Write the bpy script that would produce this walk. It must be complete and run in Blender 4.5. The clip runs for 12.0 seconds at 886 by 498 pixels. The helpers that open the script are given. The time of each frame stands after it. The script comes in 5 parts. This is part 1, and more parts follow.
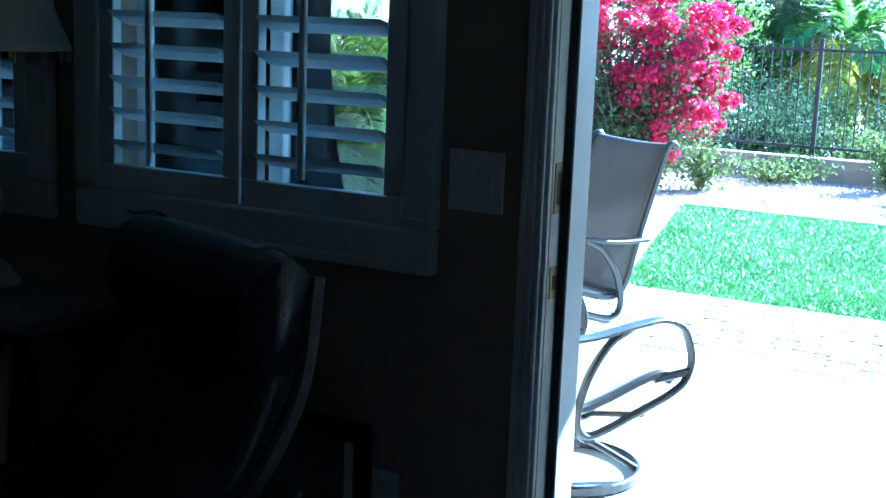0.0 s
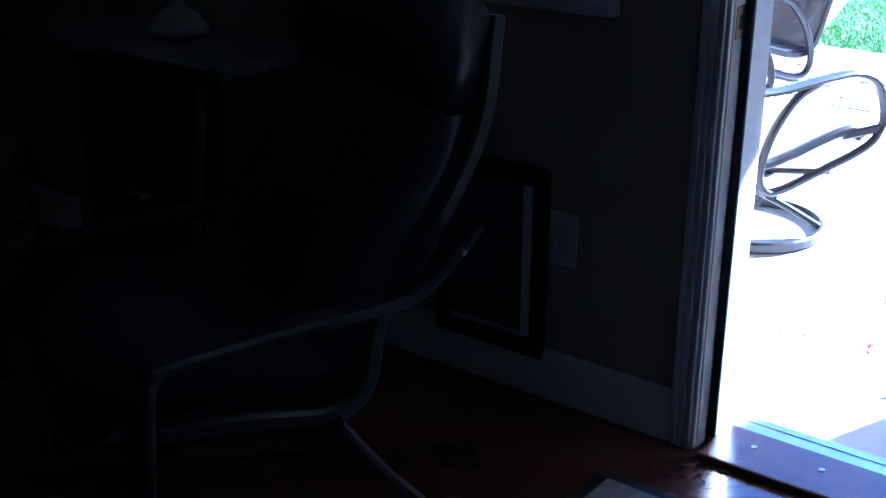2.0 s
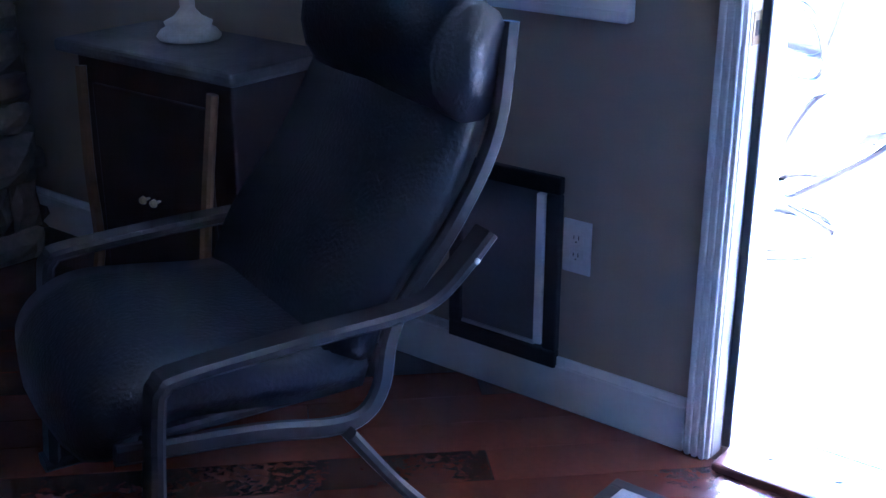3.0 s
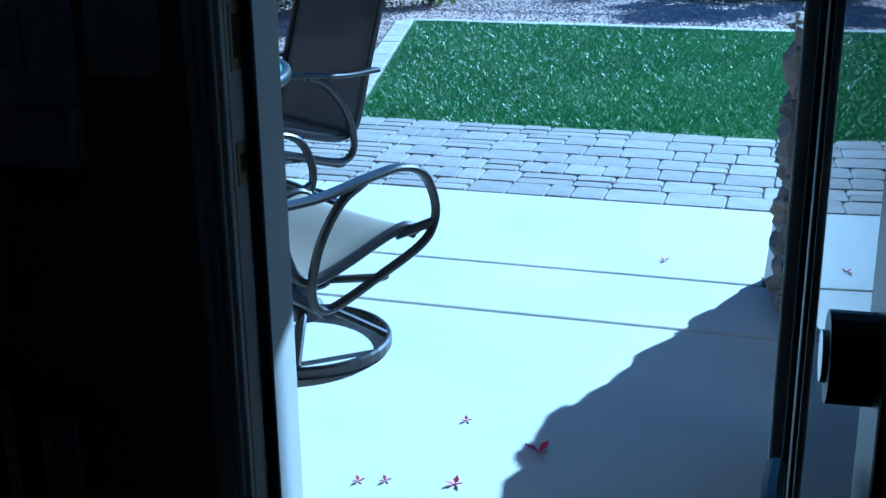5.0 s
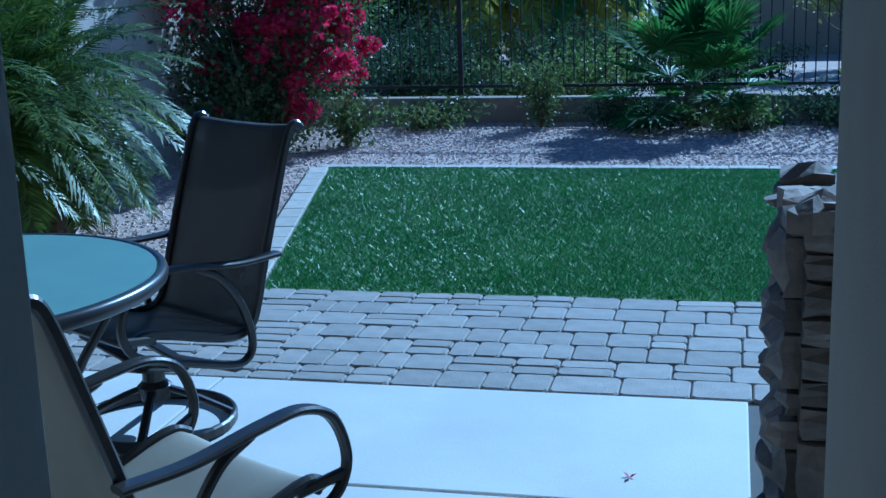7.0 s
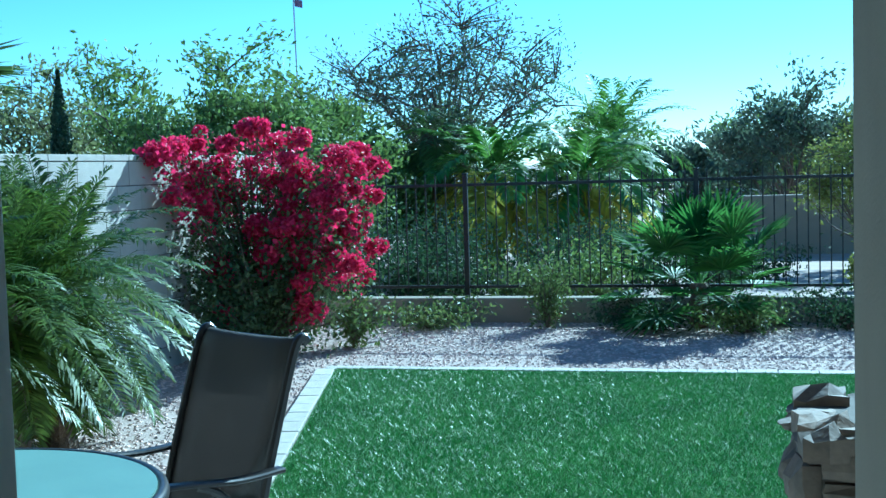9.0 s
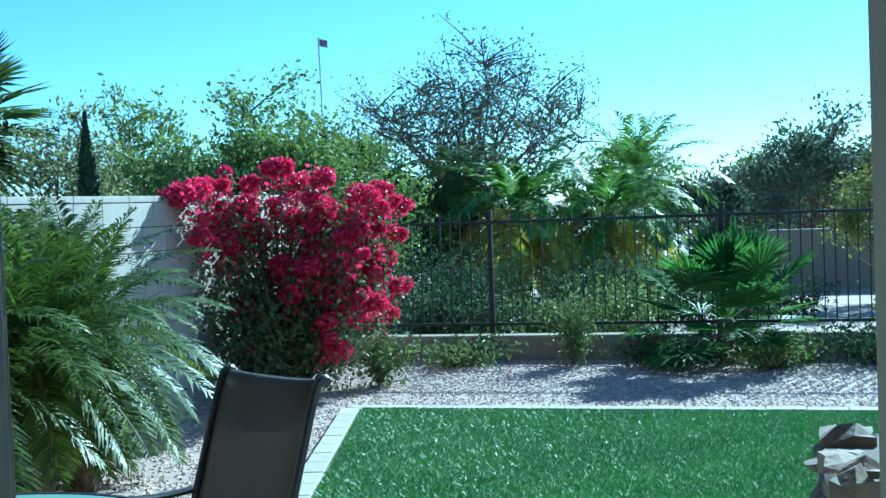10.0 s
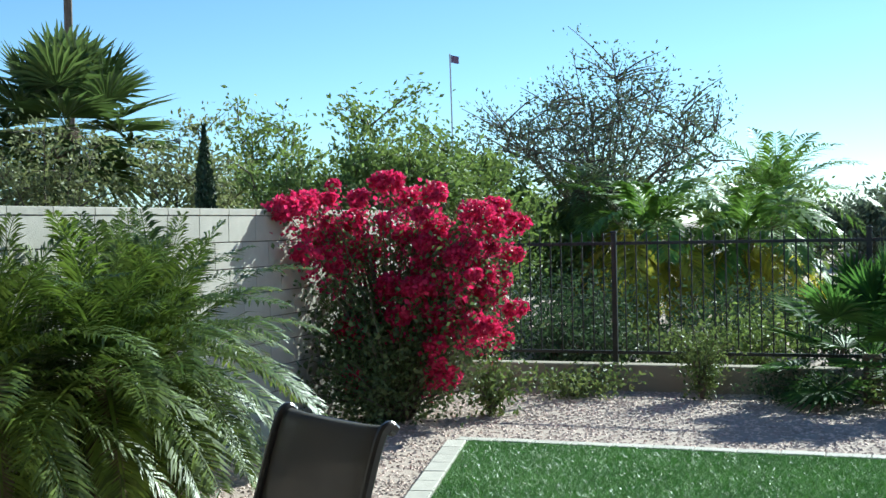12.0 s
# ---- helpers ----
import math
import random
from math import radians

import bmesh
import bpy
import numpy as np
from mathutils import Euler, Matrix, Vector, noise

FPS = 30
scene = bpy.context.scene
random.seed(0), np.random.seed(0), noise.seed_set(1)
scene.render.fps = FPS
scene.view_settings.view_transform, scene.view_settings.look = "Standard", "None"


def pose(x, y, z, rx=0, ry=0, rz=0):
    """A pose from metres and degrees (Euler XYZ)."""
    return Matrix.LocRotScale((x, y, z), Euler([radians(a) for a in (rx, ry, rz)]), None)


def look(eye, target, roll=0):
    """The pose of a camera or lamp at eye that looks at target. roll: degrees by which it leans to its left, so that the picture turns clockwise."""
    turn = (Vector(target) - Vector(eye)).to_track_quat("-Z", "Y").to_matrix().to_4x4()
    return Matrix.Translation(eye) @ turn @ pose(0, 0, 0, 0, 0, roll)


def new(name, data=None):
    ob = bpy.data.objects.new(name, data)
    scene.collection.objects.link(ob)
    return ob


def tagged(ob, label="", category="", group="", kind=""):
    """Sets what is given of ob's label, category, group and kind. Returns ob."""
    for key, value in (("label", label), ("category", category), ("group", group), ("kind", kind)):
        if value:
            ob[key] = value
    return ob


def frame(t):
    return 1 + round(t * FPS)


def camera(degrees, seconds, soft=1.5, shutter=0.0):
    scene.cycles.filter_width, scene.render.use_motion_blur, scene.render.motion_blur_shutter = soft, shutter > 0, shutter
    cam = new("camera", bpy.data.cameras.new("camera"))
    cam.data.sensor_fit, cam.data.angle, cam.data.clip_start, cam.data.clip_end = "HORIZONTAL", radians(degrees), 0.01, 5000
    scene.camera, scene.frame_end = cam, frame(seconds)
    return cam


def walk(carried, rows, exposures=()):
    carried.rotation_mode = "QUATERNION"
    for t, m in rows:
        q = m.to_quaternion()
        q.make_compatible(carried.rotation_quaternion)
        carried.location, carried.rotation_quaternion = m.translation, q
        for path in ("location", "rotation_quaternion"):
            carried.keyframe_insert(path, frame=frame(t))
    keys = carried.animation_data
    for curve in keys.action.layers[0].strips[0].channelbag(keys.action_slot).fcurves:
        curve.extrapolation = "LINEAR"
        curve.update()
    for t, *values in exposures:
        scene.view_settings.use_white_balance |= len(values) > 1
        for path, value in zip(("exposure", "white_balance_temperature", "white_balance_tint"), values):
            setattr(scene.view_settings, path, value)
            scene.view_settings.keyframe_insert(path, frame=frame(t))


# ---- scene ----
cam = camera(39.9, 12.0)
PATH = [
    (0, (1.016, -2.147, 1.415), (0.054, -0.431, 1.054), 2.2),
    (0.5, (1.032, -2.158, 1.363), (0.063, -0.492, 0.828), 1.8),
    (1, (1.072, -2.161, 1.353), (0.091, -0.553, 0.683), 1.7),
    (1.5, (1.049, -2.174, 1.344), (-0.006, -0.639, 0.616), 0.4),
    (2, (1.028, -2.17, 1.361), (-0.111, -0.694, 0.637), 0.2),
    (2.5, (1.032, -2.162, 1.362), (-0.175, -0.743, 0.635), 0.0),
    (4.5, (0.86, -1.855, 1.364), (0.189, -0.088, 0.709), -0.3),
    (5, (0.855, -1.575, 1.373), (0.296, 0.238, 0.738), -0.7),
    (5.5, (0.787, -1.352, 1.38), (0.355, 0.507, 0.781), -0.1),
    (6, (0.702, -1.121, 1.394), (0.373, 0.769, 0.829), -0.6),
    (6.5, (0.676, -0.907, 1.402), (0.303, 0.983, 0.866), -0.9),
    (7, (0.664, -0.781, 1.427), (0.208, 1.115, 0.981), -1.9),
    (7.5, (0.636, -0.747, 1.45), (0.194, 1.171, 1.098), -1.4),
    (9.5, (0.658, -0.742, 1.504), (0.175, 1.196, 1.411), -2.0),
    (10, (0.666, -0.723, 1.507), (0.159, 1.21, 1.434), -2.2),
    (10.5, (0.671, -0.649, 1.497), (0.122, 1.272, 1.427), -1.6),
    (11, (0.595, -0.46, 1.487), (0.002, 1.449, 1.413), -1.5),
    (11.5, (0.562, -0.283, 1.497), (-0.05, 1.621, 1.451), -2.2),
    (12, (0.601, -0.02, 1.496), (-0.111, 1.848, 1.46), -1.2),
]
EXPOSURES = [
    (0, 3.9, 3950, -10), (0.5, 3.2, 3950, -10), (1.0, 1.9, 3800, -4), (1.5, 1.75, 3850, 4), (1.8, 2.4, 3900, 6), (2.1, 4.8, 4200, 22),
    (2.5, 7.4, 4000, 26), (4.0, 7.0, 4050, 26), (4.3, 4.9, 4100, 20), (4.5, 3.9, 4000, 4), (5.0, 1.25, 3600, -8), (5.5, 0.42, 3600, -4), (6.5, 0.32, 3650, -4), (7.5, 0.75, 3700, -9),
    (9.5, 1.5, 4150, -23), (10.5, 1.5, 4350, -20), (11.2, 1.45, 4900, -16), (12, 1.4, 5550, -9),
]
walk(cam, [(t, look(eye, target, roll)) for t, eye, target, roll in PATH], EXPOSURES)

# ---- light ----
SUN_AZ = math.atan2(0.36, 0.93)      # from +y towards +x
SUN_EL = radians(31)
world = bpy.data.worlds.new("world")
scene.world = world
world.use_nodes = True
wn = world.node_tree
sky = wn.nodes.new("ShaderNodeTexSky")
sky.sky_type, sky.sun_disc = "NISHITA", False
sky.sun_elevation, sky.sun_rotation = SUN_EL, SUN_AZ
sky.dust_density, sky.air_density, sky.ozone_density, sky.altitude = 0.15, 0.8, 3.0, 400
wn.nodes["Background"].inputs[1].default_value = 0.06
wn.links.new(sky.outputs[0], wn.nodes["Background"].inputs[0])
sun = new("sun", bpy.data.lights.new("sun", "SUN"))
sun.data.energy, sun.data.angle, sun.data.color = 4.0, radians(0.5), (1.0, 0.95, 0.87)
SUN_DIR = Vector((math.sin(SUN_AZ) * math.cos(SUN_EL), math.cos(SUN_AZ) * math.cos(SUN_EL), math.sin(SUN_EL)))
sun.matrix_world = look(SUN_DIR * 30, (0, 0, 0))


# ---- materials ----
def mat(name, c1, c2=None, rough=0.6, metal=0.0, scale=8.0, bump=0.0, fine=90.0, spread=0.0, island=0.0, coat=0.0, spec=0.5, transmission=0.0, stains=0.0):
    """Two-scale noise colour between c1 and c2, fine grain, bump, and variation per object or island."""
    m = bpy.data.materials.new(name)
    m.use_nodes = True
    t = m.node_tree
    b = t.nodes["Principled BSDF"]
    c2 = c2 or tuple(v * 0.8 for v in c1)
    geo = t.nodes.new("ShaderNodeTexCoord")
    n1 = t.nodes.new("ShaderNodeTexNoise")
    n1.inputs["Scale"].default_value, n1.inputs["Detail"].default_value = scale, 5
    n2 = t.nodes.new("ShaderNodeTexNoise")
    n2.inputs["Scale"].default_value, n2.inputs["Detail"].default_value = fine, 3
    for n in (n1, n2):
        t.links.new(geo.outputs["Object"], n.inputs["Vector"])
    mixf = t.nodes.new("ShaderNodeMath")
    mixf.operation = "MULTIPLY_ADD"
    t.links.new(n2.outputs["Fac"], mixf.inputs[0])
    mixf.inputs[1].default_value = 0.5
    t.links.new(n1.outputs["Fac"], mixf.inputs[2])
    ramp = t.nodes.new("ShaderNodeValToRGB")
    ramp.color_ramp.elements[0].position, ramp.color_ramp.elements[1].position = 0.5, 1.0
    ramp.color_ramp.elements[0].color, ramp.color_ramp.elements[1].color = (*c1, 1), (*c2, 1)
    t.links.new(mixf.outputs[0], ramp.inputs[0])
    out = ramp.outputs[0]
    if spread or island:
        src = t.nodes.new("ShaderNodeObjectInfo").outputs["Random"] if spread else t.nodes.new("ShaderNodeNewGeometry").outputs["Random Per Island"]
        amount = spread or island
        k = t.nodes.new("ShaderNodeMapRange")
        k.inputs["To Min"].default_value, k.inputs["To Max"].default_value = 1 - amount, 1 + amount
        t.links.new(src, k.inputs["Value"])
        hsv = t.nodes.new("ShaderNodeHueSaturation")
        t.links.new(k.outputs[0], hsv.inputs["Value"])
        t.links.new(out, hsv.inputs["Color"])
        out = hsv.outputs[0]
    t.links.new(out, b.inputs["Base Color"])
    b.inputs["Roughness"].default_value, b.inputs["Metallic"].default_value = rough, metal
    b.inputs["Specular IOR Level"].default_value = spec
    b.inputs["Coat Weight"].default_value = coat
    if bump:
        bp = t.nodes.new("ShaderNodeBump")
        bp.inputs["Strength"].default_value, bp.inputs["Distance"].default_value = bump, 0.01
        t.links.new(mixf.outputs[0], bp.inputs["Height"])
        t.links.new(bp.outputs[0], b.inputs["Normal"])
    return m


def leaf_mat(name, c1, c2, rough=0.45, glow=0.35, island=0.35):
    """Leaves: a glossy front with some light passing through."""
    m = mat(name, c1, c2, rough, scale=1.2, fine=14, island=island)
    t = m.node_tree
    b = t.nodes["Principled BSDF"]
    col = b.inputs["Base Color"].links[0].from_socket
    tr = t.nodes.new("ShaderNodeBsdfTranslucent")
    t.links.new(col, tr.inputs["Color"])
    mx = t.nodes.new("ShaderNodeMixShader")
    mx.inputs[0].default_value = glow
    t.links.new(b.outputs[0], mx.inputs[1])
    t.links.new(tr.outputs[0], mx.inputs[2])
    t.links.new(mx.outputs[0], t.nodes["Material Output"].inputs["Surface"])
    return m


def glass_mat(name, tint, rough=0.0, clear=0.9):
    """Thin pane: a clear film that still mirrors at a slant."""
    m = bpy.data.materials.new(name)
    m.use_nodes = True
    t = m.node_tree
    t.nodes.remove(t.nodes["Principled BSDF"])
    fr = t.nodes.new("ShaderNodeFresnel")
    fr.inputs["IOR"].default_value = 1.75
    tr = t.nodes.new("ShaderNodeBsdfTransparent")
    tr.inputs[0].default_value = (*tint, 1)
    gl = t.nodes.new("ShaderNodeBsdfGlossy")
    gl.inputs["Roughness"].default_value = rough
    mx = t.nodes.new("ShaderNodeMixShader")
    t.links.new(fr.outputs[0], mx.inputs[0])
    t.links.new(tr.outputs[0], mx.inputs[1])
    t.links.new(gl.outputs[0], mx.inputs[2])
    t.links.new(mx.outputs[0], t.nodes["Material Output"].inputs["Surface"])
    return m


def sling_mat(name, c1, c2, see=0.12):
    """Woven mesh fabric that lets a little light through its weave."""
    m = mat(name, c1, c2, 0.8, scale=3, bump=0.3, fine=400)
    t = m.node_tree
    b = t.nodes["Principled BSDF"]
    tr = t.nodes.new("ShaderNodeBsdfTransparent")
    mx = t.nodes.new("ShaderNodeMixShader")
    mx.inputs[0].default_value = see
    t.links.new(b.outputs[0], mx.inputs[1])
    t.links.new(tr.outputs[0], mx.inputs[2])
    t.links.new(mx.outputs[0], t.nodes["Material Output"].inputs["Surface"])
    return m


M_PLASTER = mat("wall_paint", (0.36, 0.29, 0.21), (0.32, 0.26, 0.19), 0.8, scale=3, bump=0.15, fine=160)
M_CEIL = mat("ceiling_paint", (0.7, 0.68, 0.63), None, 0.9, scale=3, bump=0.15)
M_WHITE = mat("white_trim_paint", (0.78, 0.77, 0.74), (0.70, 0.69, 0.66), 0.45, scale=6, bump=0.05)
M_SHUTTER = mat("shutter_paint", (0.74, 0.74, 0.72), (0.68, 0.68, 0.66), 0.4, scale=6)
M_PLATE = mat("plate_plastic", (0.72, 0.70, 0.66), None, 0.35)
M_SLOT = mat("slot_dark", (0.03, 0.03, 0.03), None, 0.6)
# white jamb paint with the left jamb's shade put into the colour
M_JAMB_SHADED = mat("shaded_white_jamb", (0.44, 0.41, 0.36), (0.38, 0.355, 0.31), 0.5, scale=6)
M_SEAL = mat("black_seal", (0.012, 0.012, 0.013), None, 0.7)
M_FRAME = mat("door_dark_paint", (0.02, 0.018, 0.017), (0.03, 0.026, 0.022), 0.4, scale=10)
M_WOODFLOOR = mat("cherry_planks", (0.11, 0.034, 0.019), (0.082, 0.026, 0.015), 0.25, scale=5, bump=0.06, fine=60, spread=0.25, coat=0.3)
M_THRESH = mat("threshold_wood", (0.20, 0.075, 0.04), (0.12, 0.045, 0.025), 0.3, scale=12)
M_ALU = mat("aluminium", (0.6, 0.6, 0.6), (0.5, 0.5, 0.5), 0.35, 0.9, scale=20, bump=0.05)
M_STEEL = mat("screw_steel", (0.6, 0.58, 0.55), None, 0.3, 1.0)
M_LEATHER = mat("black_leather", (0.013, 0.015, 0.020), (0.021, 0.023, 0.029), 0.36, scale=5, bump=0.35, fine=120)
M_DARKWOOD = mat("black_brown_bentwood", (0.034, 0.028, 0.027), (0.022, 0.019, 0.018), 0.38, scale=9, bump=0.05)
M_CABINET = mat("cabinet_stain", (0.045, 0.02, 0.014), (0.03, 0.014, 0.01), 0.4, scale=7, bump=0.08)
M_TOPSTONE = mat("slate_top", (0.16, 0.14, 0.13), (0.09, 0.08, 0.08), 0.5, scale=14, bump=0.2)
M_GOLDWOOD = mat("carved_wood", (0.30, 0.17, 0.08), (0.20, 0.11, 0.05), 0.45, scale=9)
M_BRASS = mat("aged_brass", (0.5, 0.4, 0.22), None, 0.35, 0.9)
M_LAMPBASE = mat("cream_ceramic", (0.55, 0.5, 0.42), (0.4, 0.36, 0.28), 0.35, scale=14)
M_SHADE = mat("shade_cloth", (0.45, 0.36, 0.26), (0.38, 0.3, 0.2), 0.9, scale=6, fine=220, bump=0.2)
M_STONE = mat("ledge_stone", (0.24, 0.185, 0.145), (0.12, 0.10, 0.085), 0.85, scale=7, bump=0.8, fine=40, spread=0.35)
M_MORTAR = mat("stone_mortar", (0.16, 0.14, 0.12), None, 0.95, scale=12, bump=0.5)
M_SOOT = mat("firebox_black", (0.01, 0.01, 0.01), None, 0.9)
M_MAT = mat("grey_mat_pile", (0.34, 0.34, 0.33), (0.22, 0.22, 0.22), 0.95, scale=40, bump=0.9, fine=260)
M_STUCCO = mat("beige_stucco", (0.31, 0.26, 0.195), (0.27, 0.225, 0.17), 0.9, scale=4, bump=0.5, fine=120)
M_CONCRETE = mat("pale_concrete", (0.62, 0.60, 0.56), (0.52, 0.50, 0.46), 0.75, scale=2.2, bump=0.12, fine=120)
M_JOINT = mat("joint_filler", (0.10, 0.09, 0.08), None, 0.9)
M_PAVER = mat("tumbled_paver", (0.36, 0.32, 0.28), (0.26, 0.235, 0.21), 0.85, scale=9, bump=0.5, fine=120, spread=0.16)
M_CURB = mat("curb_paver", (0.50, 0.45, 0.39), (0.40, 0.36, 0.31), 0.85, scale=9, bump=0.4, spread=0.1)
M_SAND = mat("joint_sand", (0.24, 0.21, 0.18), (0.17, 0.15, 0.13), 0.95, scale=30, bump=0.6)
M_GROUND = mat("desert_gravel_bed", (0.48, 0.37, 0.31), (0.34, 0.26, 0.22), 0.95, scale=3, bump=1.0, fine=55)
M_PEBBLE = mat("pink_gravel", (0.70, 0.52, 0.44), (0.46, 0.33, 0.28), 0.85, scale=6, fine=40, island=0.45)
M_TURFBASE = mat("turf_backing", (0.07, 0.14, 0.022), (0.10, 0.19, 0.03), 0.9, scale=60, bump=0.6)
M_BLOCK = mat("tan_grey_block", (0.50, 0.45, 0.39), (0.42, 0.375, 0.325), 0.9, scale=8, bump=0.5, fine=120, spread=0.08)
M_IRON = mat("black_iron", (0.012, 0.012, 0.013), None, 0.45)
M_BRONZE = mat("bronze_powder_coat", (0.035, 0.03, 0.028), (0.05, 0.043, 0.04), 0.32, 0.3, scale=20)
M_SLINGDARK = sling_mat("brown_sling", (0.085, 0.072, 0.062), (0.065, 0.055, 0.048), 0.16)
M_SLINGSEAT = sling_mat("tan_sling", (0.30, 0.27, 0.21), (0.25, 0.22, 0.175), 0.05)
M_TABLEGLASS = mat("frosted_table_glass", (0.20, 0.29, 0.25), (0.17, 0.25, 0.22), 0.42, scale=5, fine=160, bump=0.1, spec=0.35)
M_GLASS = glass_mat("door_glass", (0.93, 0.95, 0.94))
M_WINGLASS = glass_mat("window_glass", (0.93, 0.95, 0.94))
M_BARK = mat("grey_bark", (0.16, 0.12, 0.09), (0.09, 0.07, 0.055), 0.9, scale=18, bump=0.8)
M_TRUNK = mat("palm_trunk", (0.20, 0.14, 0.09), (0.10, 0.07, 0.045), 0.95, scale=22, bump=1.0)
M_PALM = leaf_mat("date_palm_leaf", (0.06, 0.11, 0.016), (0.18, 0.22, 0.035), 0.46, 0.35, 0.5)
M_PALMDRY = leaf_mat("yellowing_palm_leaf", (0.46, 0.44, 0.045), (0.60, 0.54, 0.08), 0.6, 0.5)
M_QUEEN = leaf_mat("queen_palm_leaf", (0.10, 0.19, 0.03), (0.19, 0.29, 0.05), 0.5)
M_FAN = leaf_mat("fan_palm_leaf", (0.065, 0.14, 0.025), (0.13, 0.23, 0.045), 0.6, 0.5)
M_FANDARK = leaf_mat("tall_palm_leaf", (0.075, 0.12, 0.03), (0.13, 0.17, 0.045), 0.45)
M_MESQ = leaf_mat("mesquite_leaf", (0.14, 0.195, 0.045), (0.24, 0.30, 0.075), 0.55)
M_OLIVE = leaf_mat("olive_leaf", (0.17, 0.19, 0.07), (0.27, 0.28, 0.12), 0.55)
M_DARKLEAF = leaf_mat("dark_leaf", (0.035, 0.065, 0.025), (0.07, 0.10, 0.04), 0.8)
M_GREYLEAF = leaf_mat("thin_grey_leaf", (0.08, 0.11, 0.07), (0.13, 0.15, 0.09), 0.6)
M_YELLEAF = leaf_mat("yellow_green_leaf", (0.17, 0.19, 0.04), (0.25, 0.26, 0.06), 0.55)
M_CYPRESS = leaf_mat("cypress_leaf", (0.025, 0.05, 0.02), (0.045, 0.075, 0.03), 0.6, 0.1)
M_BRACT = leaf_mat("magenta_bract", (0.56, 0.014, 0.095), (0.72, 0.035, 0.15), 0.5, 0.45, 0.3)
M_BOUGLEAF = leaf_mat("bougainvillea_leaf", (0.09, 0.135, 0.045), (0.16, 0.19, 0.075), 0.5)
M_TURF = leaf_mat("turf_blades", (0.062, 0.165, 0.028), (0.12, 0.255, 0.046), 0.40, 0.2, 0.6)
M_SHRUB = leaf_mat("shrub_leaf", (0.11, 0.16, 0.04), (0.20, 0.23, 0.07), 0.55)
M_PETAL = mat("fallen_petal", (0.45, 0.015, 0.10), (0.3, 0.01, 0.06), 0.6)
M_ROOF = mat("roof_tile", (0.22, 0.15, 0.11), (0.16, 0.11, 0.08), 0.9, scale=6, bump=0.5)
M_FARWALL = mat("far_stucco", (0.42, 0.38, 0.33), (0.36, 0.33, 0.29), 0.9, scale=2)
M_POLE = mat("pole_paint", (0.5, 0.5, 0.5), None, 0.4)
M_FLAG = mat("flag_cloth", (0.25, 0.12, 0.16), (0.1, 0.1, 0.2), 0.8, scale=6)

PATIO = -0.11


# ---- mesh helpers ----
def mesh_of(name, bm, material, smooth=False):
    me = bpy.data.meshes.new(name)
    bmesh.ops.recalc_face_normals(bm, faces=bm.faces)
    bm.to_mesh(me)
    bm.free()
    me.materials.append(material)
    if smooth:
        me.polygons.foreach_set("use_smooth", [True] * len(me.polygons))
    return me


def part(name, bm, material, parent, label="", smooth=False):
    ob = new(name, mesh_of(name, bm, material, smooth))
    ob.parent = parent
    return tagged(ob, label) if label else ob


def thing(name, label, category, m=None, group="", kind=""):
    ob = new(name)
    ob.empty_display_size = 0.1
    if m is not None:
        ob.matrix_world = m
    return tagged(ob, label, category, group, kind)


def structure(name, bm, material, label, category, smooth=False):
    return tagged(new(name, mesh_of(name, bm, material, smooth)), label, category, kind="structure")


def raw(name, verts, faces, material, parent=None, smooth=False):
    me = bpy.data.meshes.new(name)
    me.from_pydata([tuple(v) for v in verts], [], faces)
    me.materials.append(material)
    if smooth:
        me.polygons.foreach_set("use_smooth", [True] * len(me.polygons))
    ob = new(name, me)
    if parent:
        ob.parent = parent
    return ob


def box(bm, lo, hi, bevel=0.0, m=None):
    r = bmesh.ops.create_cube(bm, size=1)
    c = [(a + b) / 2 for a, b in zip(lo, hi)]
    d = [max(b - a, 1e-4) for a, b in zip(lo, hi)]
    bmesh.ops.transform(bm, matrix=Matrix.Translation(c) @ Matrix.Diagonal((*d, 1)), verts=r["verts"])
    if bevel:
        es = list({e for v in r["verts"] for e in v.link_edges})
        got = bmesh.ops.bevel(bm, geom=es, offset=bevel, segments=2, profile=0.5, affect="EDGES")
        vs = list({v for f in got["faces"] for v in f.verts} | {v for v in r["verts"] if v.is_valid})
    else:
        vs = r["verts"]
    if m is not None:
        bmesh.ops.transform(bm, matrix=m, verts=vs)
    return bm


def boxbm(lo, hi, bevel=0.0, m=None):
    return box(bmesh.new(), lo, hi, bevel, m)


def smooth_line(pts, n=6):
    """Catmull-Rom through pts."""
    P = [Vector(p) for p in pts]
    P = [P[0] * 2 - P[1]] + P + [P[-1] * 2 - P[-2]]
    out = []
    for i in range(1, len(P) - 2):
        a, b, c, d = P[i - 1:i + 3]
        for k in range(n):
            t = k / n
            out.append(0.5 * ((2 * b) + (c - a) * t + (2 * a - 5 * b + 4 * c - d) * t * t + (3 * b - a - 3 * c + d) * t ** 3))
    return out + [P[-2]]


